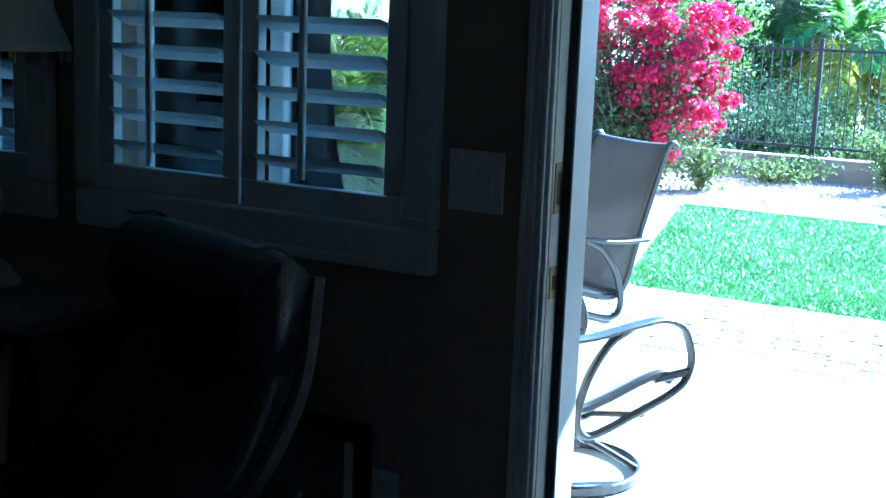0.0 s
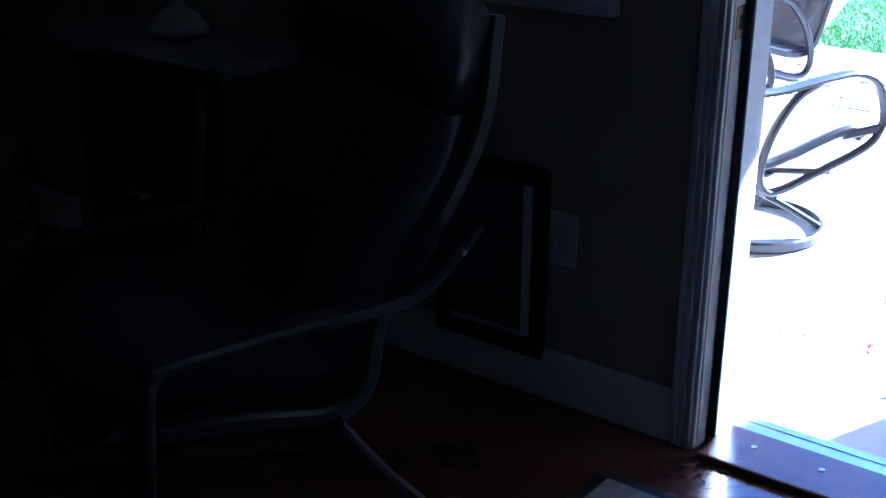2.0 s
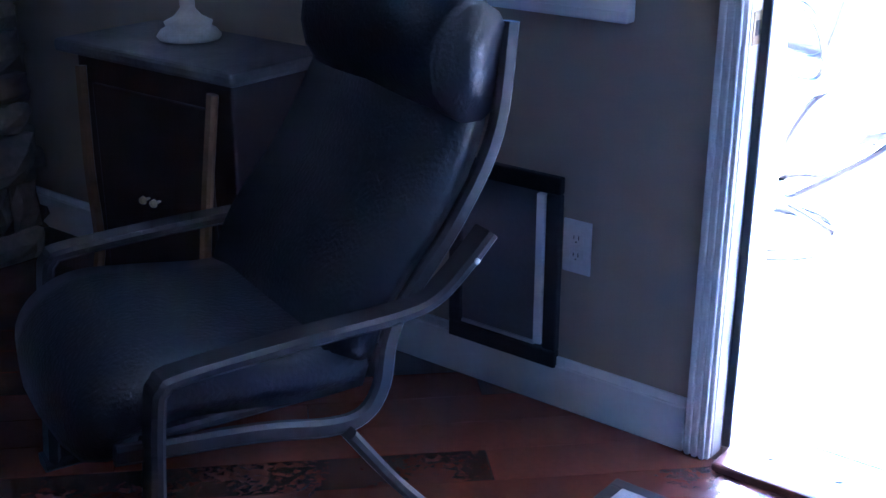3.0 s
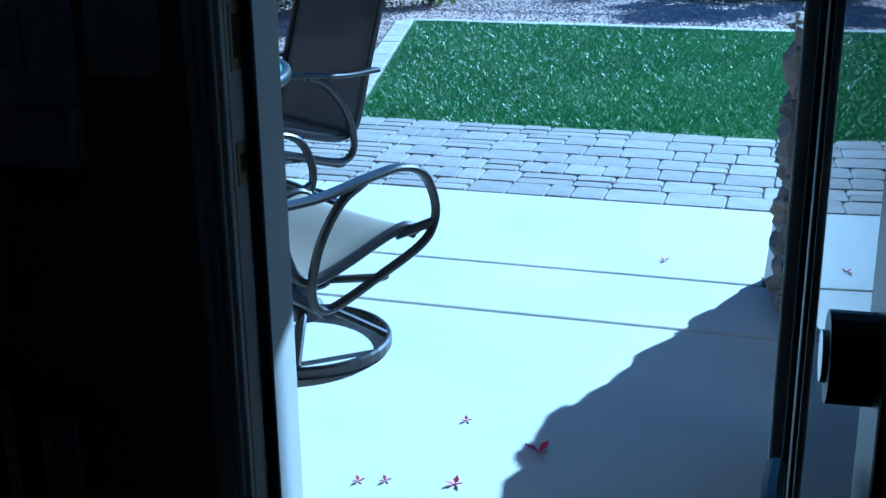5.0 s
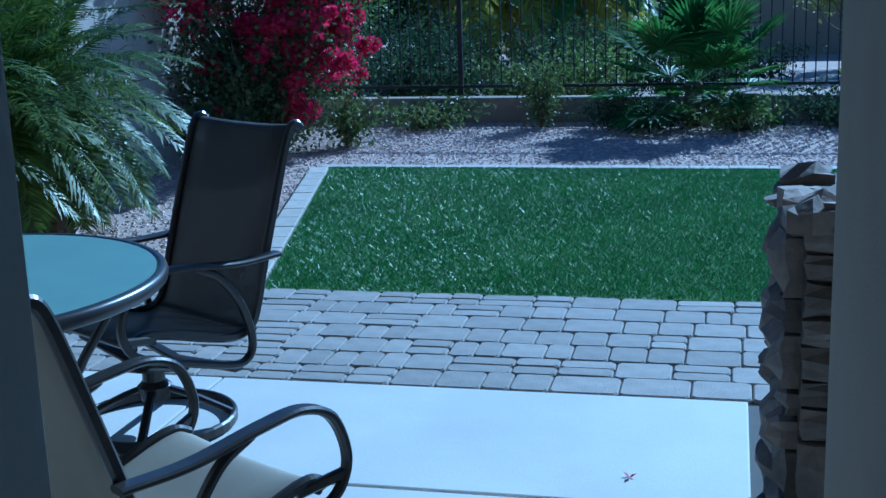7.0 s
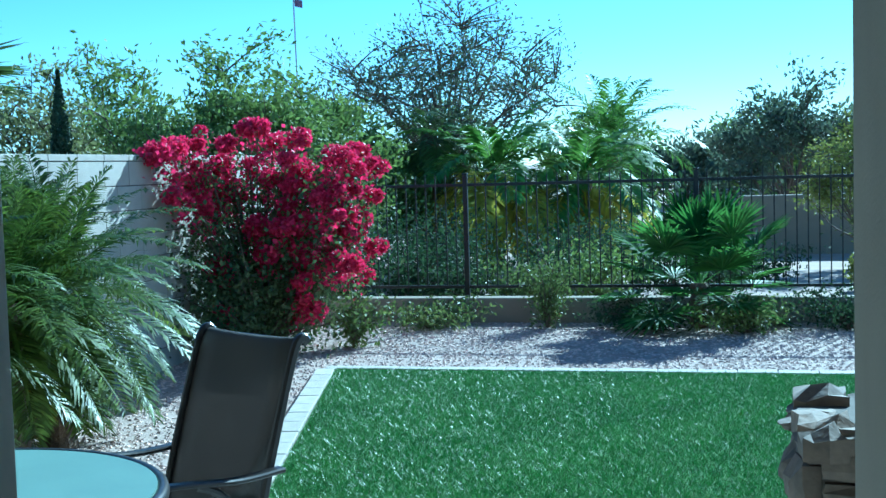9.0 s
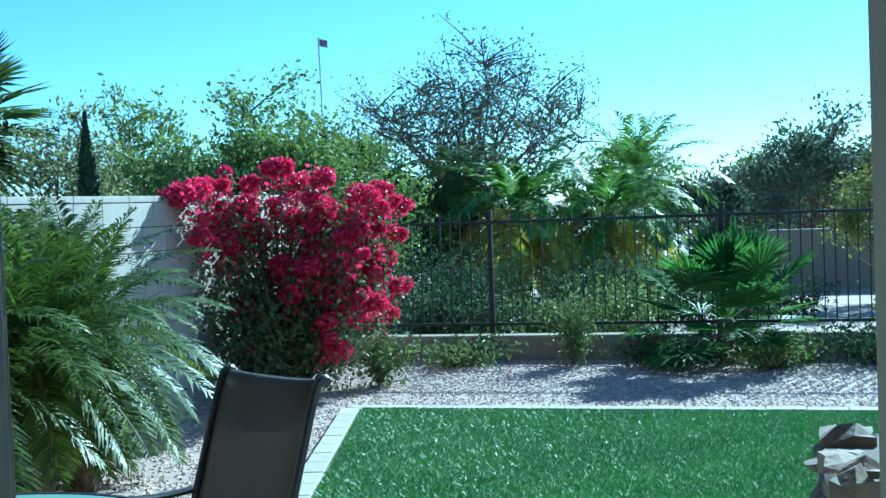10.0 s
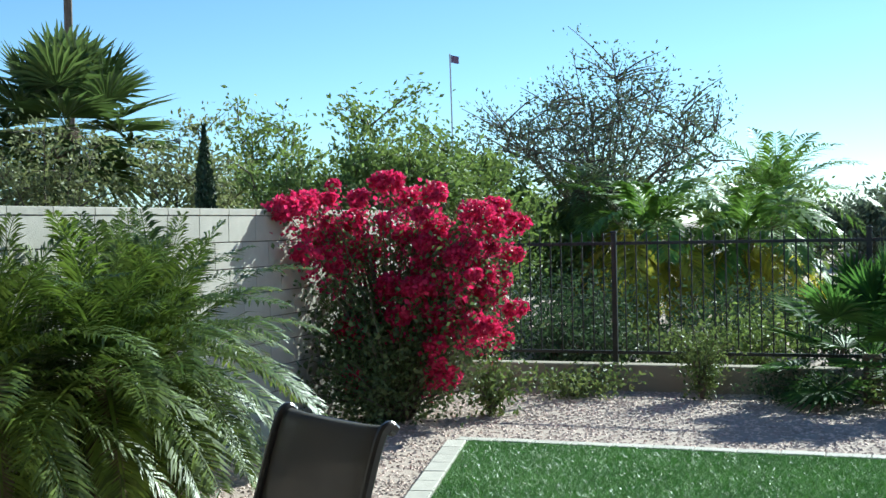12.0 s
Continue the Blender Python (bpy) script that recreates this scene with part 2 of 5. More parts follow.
def sweep(bm, pts, ring, side=None, close=False):
    """Sweeps a ring of (u, v) along pts; u along side (or a free normal), v across. ring may be a function of 0..1."""
    rows = []
    n = len(pts)
    for i, p in enumerate(pts):
        if close:
            tan = pts[(i + 1) % n] - pts[i - 1]
        else:
            tan = pts[min(i + 1, n - 1)] - pts[max(i - 1, 0)]
        tan.normalize()
        s = Vector(side) if side is not None else (tan.cross(Vector((0, 0, 1))) if abs(tan.z) < 0.95 else tan.cross(Vector((0, 1, 0))))
        s = (s - tan * s.dot(tan)).normalized()
        w = tan.cross(s)
        rr = ring(i / max(n - 1, 1)) if callable(ring) else ring
        rows.append([bm.verts.new(p + s * u + w * v) for u, v in rr])
    k = len(rows[0])
    for a, b in zip(rows, rows[1:] + ([rows[0]] if close else [])):
        for j in range(k):
            bm.faces.new((a[j], a[(j + 1) % k], b[(j + 1) % k], b[j]))
    if not close:
        bm.faces.new(rows[0])
        bm.faces.new(rows[-1][::-1])
    return bm


def circ(r, k=8):
    return [(r * math.cos(2 * math.pi * j / k), r * math.sin(2 * math.pi * j / k)) for j in range(k)]


def flat(w, h):
    """Strap section: w along the side, h across, corners cut."""
    a, b, c = w / 2, h / 2, min(w, h) * 0.3
    return [(a - c, b), (-a + c, b), (-a, b - c), (-a, -b + c), (-a + c, -b), (a - c, -b), (a, -b + c), (a, b - c)]


def tube(pts, r, k=8, n=0, close=False, side=None):
    pts = smooth_line(pts, n) if n else [Vector(p) for p in pts]
    return sweep(bmesh.new(), pts, circ(r, k), side, close)


def lathe(profile, k=24):
    bm = bmesh.new()
    rows = [[bm.verts.new((r * math.cos(2 * math.pi * j / k), r * math.sin(2 * math.pi * j / k), z)) for j in range(k)] for r, z in profile]
    for a, b in zip(rows, rows[1:]):
        for j in range(k):
            bm.faces.new((a[j], a[(j + 1) % k], b[(j + 1) % k], b[j]))
    bm.faces.new(rows[0][::-1])
    bm.faces.new(rows[-1])
    return bm


def wall_with_holes(name, x0, x1, y0, y1, z0, z1, holes, material, label):
    """A wall along x with rectangular openings through it."""
    bm = bmesh.new()
    xs = sorted({x0, x1, *[h[0] for h in holes], *[h[1] for h in holes]})
    zs = sorted({z0, z1, *[h[2] for h in holes], *[h[3] for h in holes]})
    def solid(i, j):
        if not (0 <= i < len(xs) - 1 and 0 <= j < len(zs) - 1):
            return False
        cx, cz = (xs[i] + xs[i + 1]) / 2, (zs[j] + zs[j + 1]) / 2
        return not any(h[0] < cx < h[1] and h[2] < cz < h[3] for h in holes)
    vs = {}
    def v(x, y, z):
        k = (round(x, 4), round(y, 4), round(z, 4))
        if k not in vs:
            vs[k] = bm.verts.new(k)
        return vs[k]
    for i in range(len(xs) - 1):
        for j in range(len(zs) - 1):
            if not solid(i, j):
                continue
            a, b, c, d = xs[i], xs[i + 1], zs[j], zs[j + 1]
            bm.faces.new((v(a, y0, c), v(b, y0, c), v(b, y0, d), v(a, y0, d)))
            bm.faces.new((v(a, y1, c), v(a, y1, d), v(b, y1, d), v(b, y1, c)))
            for di, dj, q in ((-1, 0, ((a, y0, c), (a, y0, d), (a, y1, d), (a, y1, c))), (1, 0, ((b, y0, c), (b, y1, c), (b, y1, d), (b, y0, d))),
                              (0, -1, ((a, y0, c), (a, y1, c), (b, y1, c), (b, y0, c))), (0, 1, ((a, y0, d), (b, y0, d), (b, y1, d), (a, y1, d)))):
                if not solid(i + di, j + dj):
                    bm.faces.new([v(*p) for p in q])
    return structure(name, bm, material, label, "wall")


# ---- house: the room ----
DOOR_L, DOOR_R, DOOR_T = 0.05, 0.88, 2.05
W1 = (-1.12, -0.27, 1.0, 2.0)
W2 = (-1.95, -1.36, 1.0, 2.0)
PET = (-0.62, -0.37, 0.14, 0.52)
north_holes = [(DOOR_L - 0.028, DOOR_R + 0.03, -0.2, DOOR_T + 0.03), W1, W2, PET]
wall_with_holes("wall_north_inner", -2.5, 3.0, 0.0, 0.12, -0.2, 2.62, north_holes, M_PLASTER, "tan painted plaster wall with windows and doorway")
outer_holes = [(-0.06, 0.90, -0.2, DOOR_T + 0.06), W1, W2, PET]
wall_with_holes("wall_north_outer", -9.0, 9.0, 0.124, 0.27, -0.2, 3.0, outer_holes, M_STUCCO, "beige stucco outside wall of the house")
structure("wall_west", boxbm((-2.62, -5.0, -0.1), (-2.5, 0.12, 2.62)), M_PLASTER, "tan painted plaster side wall", "wall")
structure("wall_east", boxbm((3.0, -5.0, -0.1), (3.12, 0.12, 2.62)), M_PLASTER, "tan painted plaster side wall", "wall")
structure("wall_south", boxbm((-2.62, -5.12, -0.1), (3.12, -5.0, 2.62)), M_PLASTER, "tan painted plaster back wall", "wall")
structure("ceiling", boxbm((-2.62, -5.12, 2.62), (3.12, 0.124, 2.75)), M_CEIL, "white painted ceiling", "ceiling")
subfloor = structure("floor", boxbm((-2.5, -5.0, -0.15), (3.0, 0.0, -0.014)), M_SEAL, "dark cherry hardwood plank floor laid diagonally", "floor")
structure("house_roof", boxbm((-9.0, -5.3, 3.0), (9.0, 0.27, 3.1)), M_ROOF, "flat house roof slab", "roof")
patio_roof = structure("patio_roof", boxbm((-9.0, 0.27, 2.5), (3.6, 3.05, 2.75)), M_STUCCO, "stucco patio roof", "roof")
# side wall that runs out beside the doorway
structure("wall_return", boxbm((0.842, 0.274, -0.2), (1.10, 1.40, 2.5), 0.012), M_STUCCO, "beige stucco wall running out beside the doorway", "wall")

# baseboard and casing
bm = bmesh.new()
for lo, hi in (((-2.5, -0.016, 0), (-0.013, -0.001, 0.105)), ((-2.5, -0.011, 0.105), (-0.013, -0.001, 0.125))):
    box(bm, lo, hi, 0.003)
structure("baseboard_north", bm, M_WHITE, "white moulded baseboard", "baseboard")
structure("baseboard_north_right", boxbm((1.0, -0.016, 0), (3.0, -0.001, 0.125), 0.004), M_WHITE, "white moulded baseboard", "baseboard")
casing = thing("trim_door", "white fluted door casing and jambs", "door frame", kind="structure")
for x0, x1, n in ((-0.012, 0.049, "casing"), (0.898, 0.977, "casing")):
    bm = bmesh.new()
    box(bm, (x0, -0.014, 0), (x1, -0.001, DOOR_T + 0.1), 0.003)
    for k in range(3):
        xx = x0 + 0.006 + k * (x1 - x0 - 0.01) / 3
        box(bm, (xx, -0.021, 0), (xx + 0.012, -0.0135, DOOR_T + 0.1), 0.003)
    part(n, bm, M_WHITE, casing)
part("casing", boxbm((-0.03, -0.018, DOOR_T + 0.1), (0.977, -0.001, DOOR_T + 0.19), 0.004), M_WHITE, casing)
part("jamb", boxbm((0.022, 0.0, 0.0), (0.050, 0.0435, DOOR_T), 0.002), M_WHITE, casing)
part("jamb", boxbm((0.88, 0.0, 0.0), (0.908, 0.05, DOOR_T), 0.002), M_WHITE, casing)
part("jamb", boxbm((0.022, 0.0, DOOR_T), (0.908, 0.27, DOOR_T + 0.028), 0.002), M_WHITE, casing)
part("weather_seal", boxbm((0.050, 0.044, 0.01), (0.069, 0.0545, DOOR_T), 0.003), M_SEAL, casing, "black rubber weather seal")
part("door_stop", boxbm((0.022, 0.055, 0.0), (0.064, 0.15, DOOR_T), 0.003), M_WHITE, casing)
part("weather_seal", boxbm((0.855, 0.051, 0.01), (0.908, 0.075, DOOR_T), 0.004), M_SEAL, casing, "black rubber weather seal")
# left one gets the white darkened for shade, right one plain white
part("outer_jamb", boxbm((-0.06, 0.151, -0.02), (-0.016, 0.272, DOOR_T), 0.004), M_JAMB_SHADED, casing)
part("outer_jamb", boxbm((0.836, 0.076, -0.02), (0.90, 0.272, DOOR_T), 0.004), M_WHITE, casing)
for z0, z1 in ((0.89, 0.955), (1.06, 1.16)):
    bm = boxbm((0.0495, 0.008, z0), (0.0525, 0.042, z1), 0.001)
    pl = part("strike_plate", bm, M_BRASS, casing, "dark bronze strike plate")
    part("latch_hole", boxbm((0.0522, 0.016, z0 + 0.018), (0.0532, 0.034, z1 - 0.018)), M_SLOT, pl)

sill = thing("trim_threshold", "wood and aluminium door threshold with screws", "threshold", kind="structure")
part("wood_strip", boxbm((0.070, -0.045, -0.11), (0.852, 0.1185, 0.018), 0.006), M_THRESH, sill)
part("sill_plate", boxbm((0.0, 0.119, -0.11), (0.835, 0.20, 0.006), 0.003), M_ALU, sill, "ribbed aluminium sill plate")
for k in range(2):
    part("sill_rib", boxbm((0.018, 0.13 + k * 0.04, 0.006), (0.832, 0.136 + k * 0.04, 0.008)), M_ALU, sill)
for k in range(5):
    bm = lathe([(0.007, 0), (0.007, 0.002), (0.004, 0.003)], 10)
    bmesh.ops.translate(bm, vec=(0.16 + k * 0.15, 0.05, 0.018), verts=bm.verts)
    part("screw", bm, M_STEEL, sill, "round steel screw head")

# inward-opened glazed door leaf, standing square to its wall
door = thing("door_1", "open glazed door with dark frame and black hardware", "door", pose(0.864, -0.03, 0, 0, 0, 3.4), kind="structure")
DX0, DX1, DY0, DY1 = 0.0, 0.043, -0.80, -0.004
part("stile", boxbm((DX0, DY1 - 0.03, 0.012), (DX1, DY1, 2.03), 0.004), M_FRAME, door)
part("stile", boxbm((DX0, DY0, 0.012), (DX1, DY0 + 0.10, 2.03), 0.004), M_FRAME, door)
part("bottom_rail", boxbm((DX0, DY0 + 0.101, 0.012), (DX1, DY1 - 0.031, 0.16), 0.004), M_FRAME, door)
part("top_rail", boxbm((DX0, DY0 + 0.101, 1.90), (DX1, DY1 - 0.031, 2.03), 0.004), M_FRAME, door)
pane = part("pane", boxbm((DX0 + 0.004, DY0 + 0.102, 0.161), (DX0 + 0.008, DY1 - 0.032, 1.899)), M_GLASS, door, "clear reflecting glass pane")
pane.visible_shadow = False
lock = part("deadbolt", tube([(DX0, DY0 + 0.055, 1.04), (DX0 - 0.03, DY0 + 0.055, 1.04)], 0.032, 20), M_IRON, door, "black deadbolt with key ring")
part("key_ring", tube([(DX0 - 0.03, DY0 + 0.055, 1.04), (DX0 - 0.034, DY0 + 0.055, 1.04)], 0.018, 16), M_STEEL, lock)
lever = part("door_handle", tube([(DX0, DY0 + 0.055, 0.89), (DX0 - 0.045, DY0 + 0.055, 0.89)], 0.026, 16), M_IRON, door, "black lever handle")
part("lever", sweep(bmesh.new(), smooth_line([(DX0 - 0.045, DY0 + 0.05, 0.89), (DX0 - 0.055, DY0 + 0.10, 0.892), (DX0 - 0.05, DY0 + 0.17, 0.885)], 5), flat(0.03, 0.016), (0, 0, 1)), M_IRON, lever)
for z in (0.25, 1.0, 1.8):
    part("hinge", tube([(0.008, 0.006, z), (0.008, 0.006, z + 0.09)], 0.007), M_BRASS, door)


# windows with plantation shutters
def shutter_window(name, hole, panels, label):
    x0, x1, z0, z1 = hole
    w = thing(name, label, "window", kind="structure")
    for lo, hi in (((x0 - 0.075, -0.034, z0 - 0.093), (x1 + 0.075, -0.001, z0 - 0.0)), ((x0 - 0.075, -0.034, z1), (x1 + 0.075, -0.001, z1 + 0.09)),
                   ((x0 - 0.075, -0.034, z0 + 0.001), (x0 - 0.002, -0.001, z1 - 0.001)), ((x1 + 0.002, -0.034, z0 + 0.001), (x1 + 0.075, -0.001, z1 - 0.001))):
        part("shutter_frame", boxbm(lo, hi, 0.006), M_SHUTTER, w)
        part("bead", boxbm((lo[0] + 0.01, -0.040, lo[2] + 0.012), (hi[0] - 0.01, -0.0345, lo[2] + 0.024), 0.002), M_SHUTTER, w)
    wide = (x1 - x0) / panels
    for i in range(panels):
        a, b = x0 + i * wide + 0.003, x0 + (i + 1) * wide - 0.003
        pan = part("shutter_panel", boxbm((a, -0.028, z0 + 0.004), (b, 0.0, z0 + 0.062), 0.003), M_SHUTTER, w)
        part("top_rail", boxbm((a, -0.028, z1 - 0.06), (b, 0.0, z1 - 0.004), 0.003), M_SHUTTER, pan)
        part("side_stile", boxbm((a, -0.028, z0 + 0.063), (a + 0.046, 0.0, z1 - 0.061), 0.003), M_SHUTTER, pan)
        part("side_stile", boxbm((b - 0.046, -0.028, z0 + 0.063), (b, 0.0, z1 - 0.061), 0.003), M_SHUTTER, pan)
        me = None
        n = int((z1 - z0 - 0.14) / 0.074)
        for k in range(n):
            if me is None:
                bm = bmesh.new()
                sec = [(0.0, 0.043), (0.005, 0.02), (0.0055, -0.02), (0.0, -0.043), (-0.0055, -0.02), (-0.005, 0.02)]
                sweep(bm, [Vector((-(b - a) / 2 + 0.05, 0, 0)), Vector(((b - a) / 2 - 0.05, 0, 0))], [(v, u) for u, v in sec], (0, 1, 0))
                me = mesh_of("louver", bm, M_SHUTTER)
            lv = new("louver", me)
            lv.parent = pan
            lv.matrix_basis = pose((a + b) / 2, -0.012, z0 + 0.108 + k * 0.074, -24, 0, 0)
        part("tilt_rod", boxbm(((a + b) / 2 - 0.03, -0.066, z0 + 0.08), ((a + b) / 2 - 0.015, -0.054, z1 - 0.1), 0.003), M_SHUTTER, pan)
    for lo, hi in (((x0, 0.10, z0), (x0 + 0.04, 0.14, z1)), ((x1 - 0.04, 0.10, z0), (x1, 0.14, z1)), ((x0 + 0.04, 0.10, z0), (x1 - 0.04, 0.14, z0 + 0.04)),
                   ((x0 + 0.04, 0.10, z1 - 0.04), (x1 - 0.04, 0.14, z1)), (((x0 + x1) / 2 - 0.02, 0.101, z0 + 0.04), ((x0 + x1) / 2 + 0.02, 0.139, z1 - 0.04))):
        part("window_frame", boxbm(lo, hi, 0.003), M_WHITE, w)
    p = part("pane", boxbm((x0 + 0.04, 0.118, z0 + 0.04), (x1 - 0.04, 0.121, z1 - 0.04)), M_WINGLASS, w)
    p.visible_shadow = False
    part("window_sill", boxbm((x0, 0.001, z0 - 0.02), (x1, 0.30, z0 - 0.001), 0.004), M_WHITE, w)


shutter_window("window_1", W1, 2, "window with white plantation shutters, louvers open")
shutter_window("window_2", W2, 1, "window with white plantation shutters beside lamp")

# pet door
pet = thing("pet_door", "pet door with dark frame and grey flap", "pet door")
for lo, hi in (((-0.65, -0.022, 0.098), (-0.344, -0.001, 0.14)), ((-0.65, -0.022, 0.515), (-0.344, -0.001, 0.555)), ((-0.65, -0.022, 0.1405), (-0.615, -0.001, 0.5145)), ((-0.38, -0.022, 0.1405), (-0.344, -0.001, 0.5145))):
    part("frame", boxbm(lo, hi, 0.004), M_SEAL, pet)
part("flap", boxbm((-0.619, -0.012, 0.143), (-0.371, -0.006, 0.5145), 0.002), mat("flap_vinyl", (0.16, 0.15, 0.16), (0.12, 0.115, 0.12), 0.3, scale=4), pet, "smoky grey vinyl flap")
part("edge_strip", boxbm((-0.402, -0.026, 0.150), (-0.381, -0.004, 0.512), 0.002), M_WHITE, pet, "white magnetic edge strip")
# added backing, out of sight, blocks sun leaking round the flap
part("light_block", boxbm((-0.619, 0.19, 0.143), (-0.371, 0.20, 0.518)), M_SEAL, pet, "unseen dark backing that keeps sun out behind flap")
part("bottom_strip", boxbm((-0.613, -0.018, 0.142), (-0.403, -0.004, 0.150)), M_ALU, pet)

# outlet and switch plates
outlet = thing("wall_outlet", "white duplex power outlet on tan wall", "outlet", pose(-0.306, 0, 0.402))
part("plate", boxbm((-0.036, -0.007, -0.062), (0.036, -0.001, 0.062), 0.003), M_PLATE, outlet)
for dz in (-0.02, 0.02):
    so = part("socket", boxbm((-0.017, -0.009, dz - 0.014), (0.017, -0.0065, dz + 0.014), 0.003), M_PLATE, outlet)
    for dx, h in ((-0.006, 0.004), (0.006, 0.005)):
        part("slot", boxbm((dx - 0.001, -0.0095, dz - h + 0.003), (dx + 0.001, -0.0088, dz + h + 0.003)), M_SLOT, so)
    part("slot", boxbm((-0.002, -0.0095, dz - 0.009), (0.002, -0.0088, dz - 0.006)), M_SLOT, so)
switch = thing("light_switch", "white double rocker switch plate", "switch", pose(-0.115, 0, 1.11))
part("plate", boxbm((-0.062, -0.007, -0.062), (0.062, -0.001, 0.062), 0.003), M_PLATE, switch)
for dx in (-0.023, 0.023):
    part("rocker", boxbm((dx - 0.016, -0.010, -0.033), (dx + 0.016, -0.0065, 0.033), 0.002), M_PLATE, switch)

# stone fireplace
fire = thing("fireplace", "stacked grey ledge stone fireplace", "fireplace", kind="structure")
part("core", boxbm((-2.498, -2.4, 0.0), (-2.13, -0.16, 2.6)), M_MORTAR, fire)
part("firebox", boxbm((-2.13, -1.4, 0.42), (-2.085, -0.46, 1.1)), M_SOOT, fire, "black firebox opening")
random.seed(4)
stone_meshes = {}


def ledge_stone(w, h, d, seed):
    """A rough split-face stone, d deep along +x, h high, w along y."""
    key = (round(w, 2), round(h, 2), seed)
    if key in stone_meshes:
        return stone_meshes[key]
    rnd = random.Random(str(key))
    bm = bmesh.new()
    nx, nz = 4, 3
    grid = []
    for i in range(nx + 1):
        col = []
        for j in range(nz + 1):
            edge = i in (0, nx) or j in (0, nz)
            y = -w / 2 + w * i / nx + (0 if i in (0, nx) else rnd.uniform(-0.15, 0.15) * w / nx)
            z = h * j / nz
            if edge:
                y += rnd.uniform(-0.006, 0.006)
                z += rnd.uniform(-0.005, 0.005)
            x = d * (rnd.uniform(0.35, 0.6) if edge else rnd.uniform(0.75, 1.05))
            col.append(bm.verts.new((x, y, z)))
        grid.append(col)
    for i in range(nx):
        for j in range(nz):
            bm.faces.new((grid[i][j], grid[i + 1][j], grid[i + 1][j + 1], grid[i][j + 1]))
    border = [grid[i][0] for i in range(nx + 1)] + [grid[nx][j] for j in range(1, nz + 1)] + [grid[i][nz] for i in range(nx - 1, -1, -1)] + [grid[0][j] for j in range(nz - 1, 0, -1)]
    back = [bm.verts.new((0, v.co.y, v.co.z)) for v in border]
    for k in range(len(border)):
        q = (k + 1) % len(border)
        bm.faces.new((border[k], back[k], back[q], border[q]))
    stone_meshes[key] = mesh_of("stone", bm, M_STONE)
    return stone_meshes[key]


def stone_face(parent, origin, angle, length, z0, z1, depth, skip=None, seed=1):
    """Courses of ledge stones on a face: origin at its start, running along the local y."""
    rnd = random.Random(seed)
    z = z0
    while z < z1 - 0.03:
        h = min(rnd.choice((0.07, 0.09, 0.12, 0.15)), z1 - z)
        y = 0.0
        while y < length - 0.02:
            w = min(rnd.choice((0.14, 0.18, 0.24, 0.32)), length - y)
            if length - y - w < 0.08:
                w = length - y
            if not (skip and skip(y + w / 2, z + h / 2)):
                ob = new("stone", ledge_stone(w - 0.008, h - 0.008, depth * rnd.choice((0.8, 1.0, 1.25)), rnd.randint(0, 3)))
                ob.parent = parent
                ob.matrix_basis = pose(*origin, 0, 0, angle) @ pose(0, y + w / 2, z + 0.004)
            y += w
        z += h


# small side cabinet, lamp
cab = thing("side_cabinet", "dark wood side cabinet with slate top and brass knob", "cabinet", pose(-1.29, -0.22, 0))
part("body", boxbm((-0.28, -0.13, 0.06), (0.28, 0.14, 0.725), 0.006), M_CABINET, cab)
part("top", boxbm((-0.325, -0.165, 0.727), (0.325, 0.165, 0.76), 0.010), M_TOPSTONE, cab, "mottled slate grey top")
dr = part("door", boxbm((-0.21, -0.146, 0.12), (0.21, -0.131, 0.66), 0.006), M_CABINET, cab)
for dx in (-0.02, 0.02):
    kb = lathe([(0.003, 0), (0.004, 0.012), (0.011, 0.018), (0.008, 0.028), (0.002, 0.03)], 10)
    bmesh.ops.transform(kb, matrix=pose(dx, -0.147, 0.40, 90), verts=kb.verts)
    part("knob", kb, M_BRASS, dr, "small brass knob", True)
for sx in (-1, 1):
    pts = smooth_line([(sx * 0.24, -0.15, 0.70), (sx * 0.22, -0.17, 0.45), (sx * 0.20, -0.18, 0.22), (sx * 0.24, -0.22, 0.06), (sx * 0.30, -0.27, 0.012)], 5)
    part("curved_leg", sweep(bmesh.new(), pts, flat(0.03, 0.022), (1, 0, 0)), M_GOLDWOOD, cab, "lighter carved curved front leg")
    part("foot", boxbm((sx * 0.24 - 0.03, 0.08, 0.0), (sx * 0.24 + 0.03, 0.13, 0.0595), 0.004), M_CABINET, cab)
lamp = thing("table_lamp", "table lamp with beaded fabric shade on cabinet", "lamp", pose(-1.34, -0.18, 0.7615))
part("base", lathe([(0.075, 0), (0.08, 0.008), (0.07, 0.022), (0.055, 0.03), (0.06, 0.042), (0.035, 0.055), (0.018, 0.075), (0.02, 0.12), (0.035, 0.16), (0.042, 0.22), (0.03, 0.28), (0.014, 0.32), (0.02, 0.35), (0.01, 0.38), (0.008, 0.60)], 28), M_LAMPBASE, lamp, "turned cream ceramic base", True)
sh = part("shade", lathe([(0.20, 0.56), (0.205, 0.565), (0.15, 0.70), (0.12, 0.82), (0.117, 0.82), (0.147, 0.70), (0.198, 0.562)], 32), M_SHADE, lamp, "flared fabric shade", True)
for k in range(36):
    a = 2 * math.pi * k / 36
    part("bead", tube([(0.2 * math.cos(a), 0.2 * math.sin(a), 0.56), (0.2 * math.cos(a), 0.2 * math.sin(a), 0.535)], 0.005, 5), M_BRASS, sh)


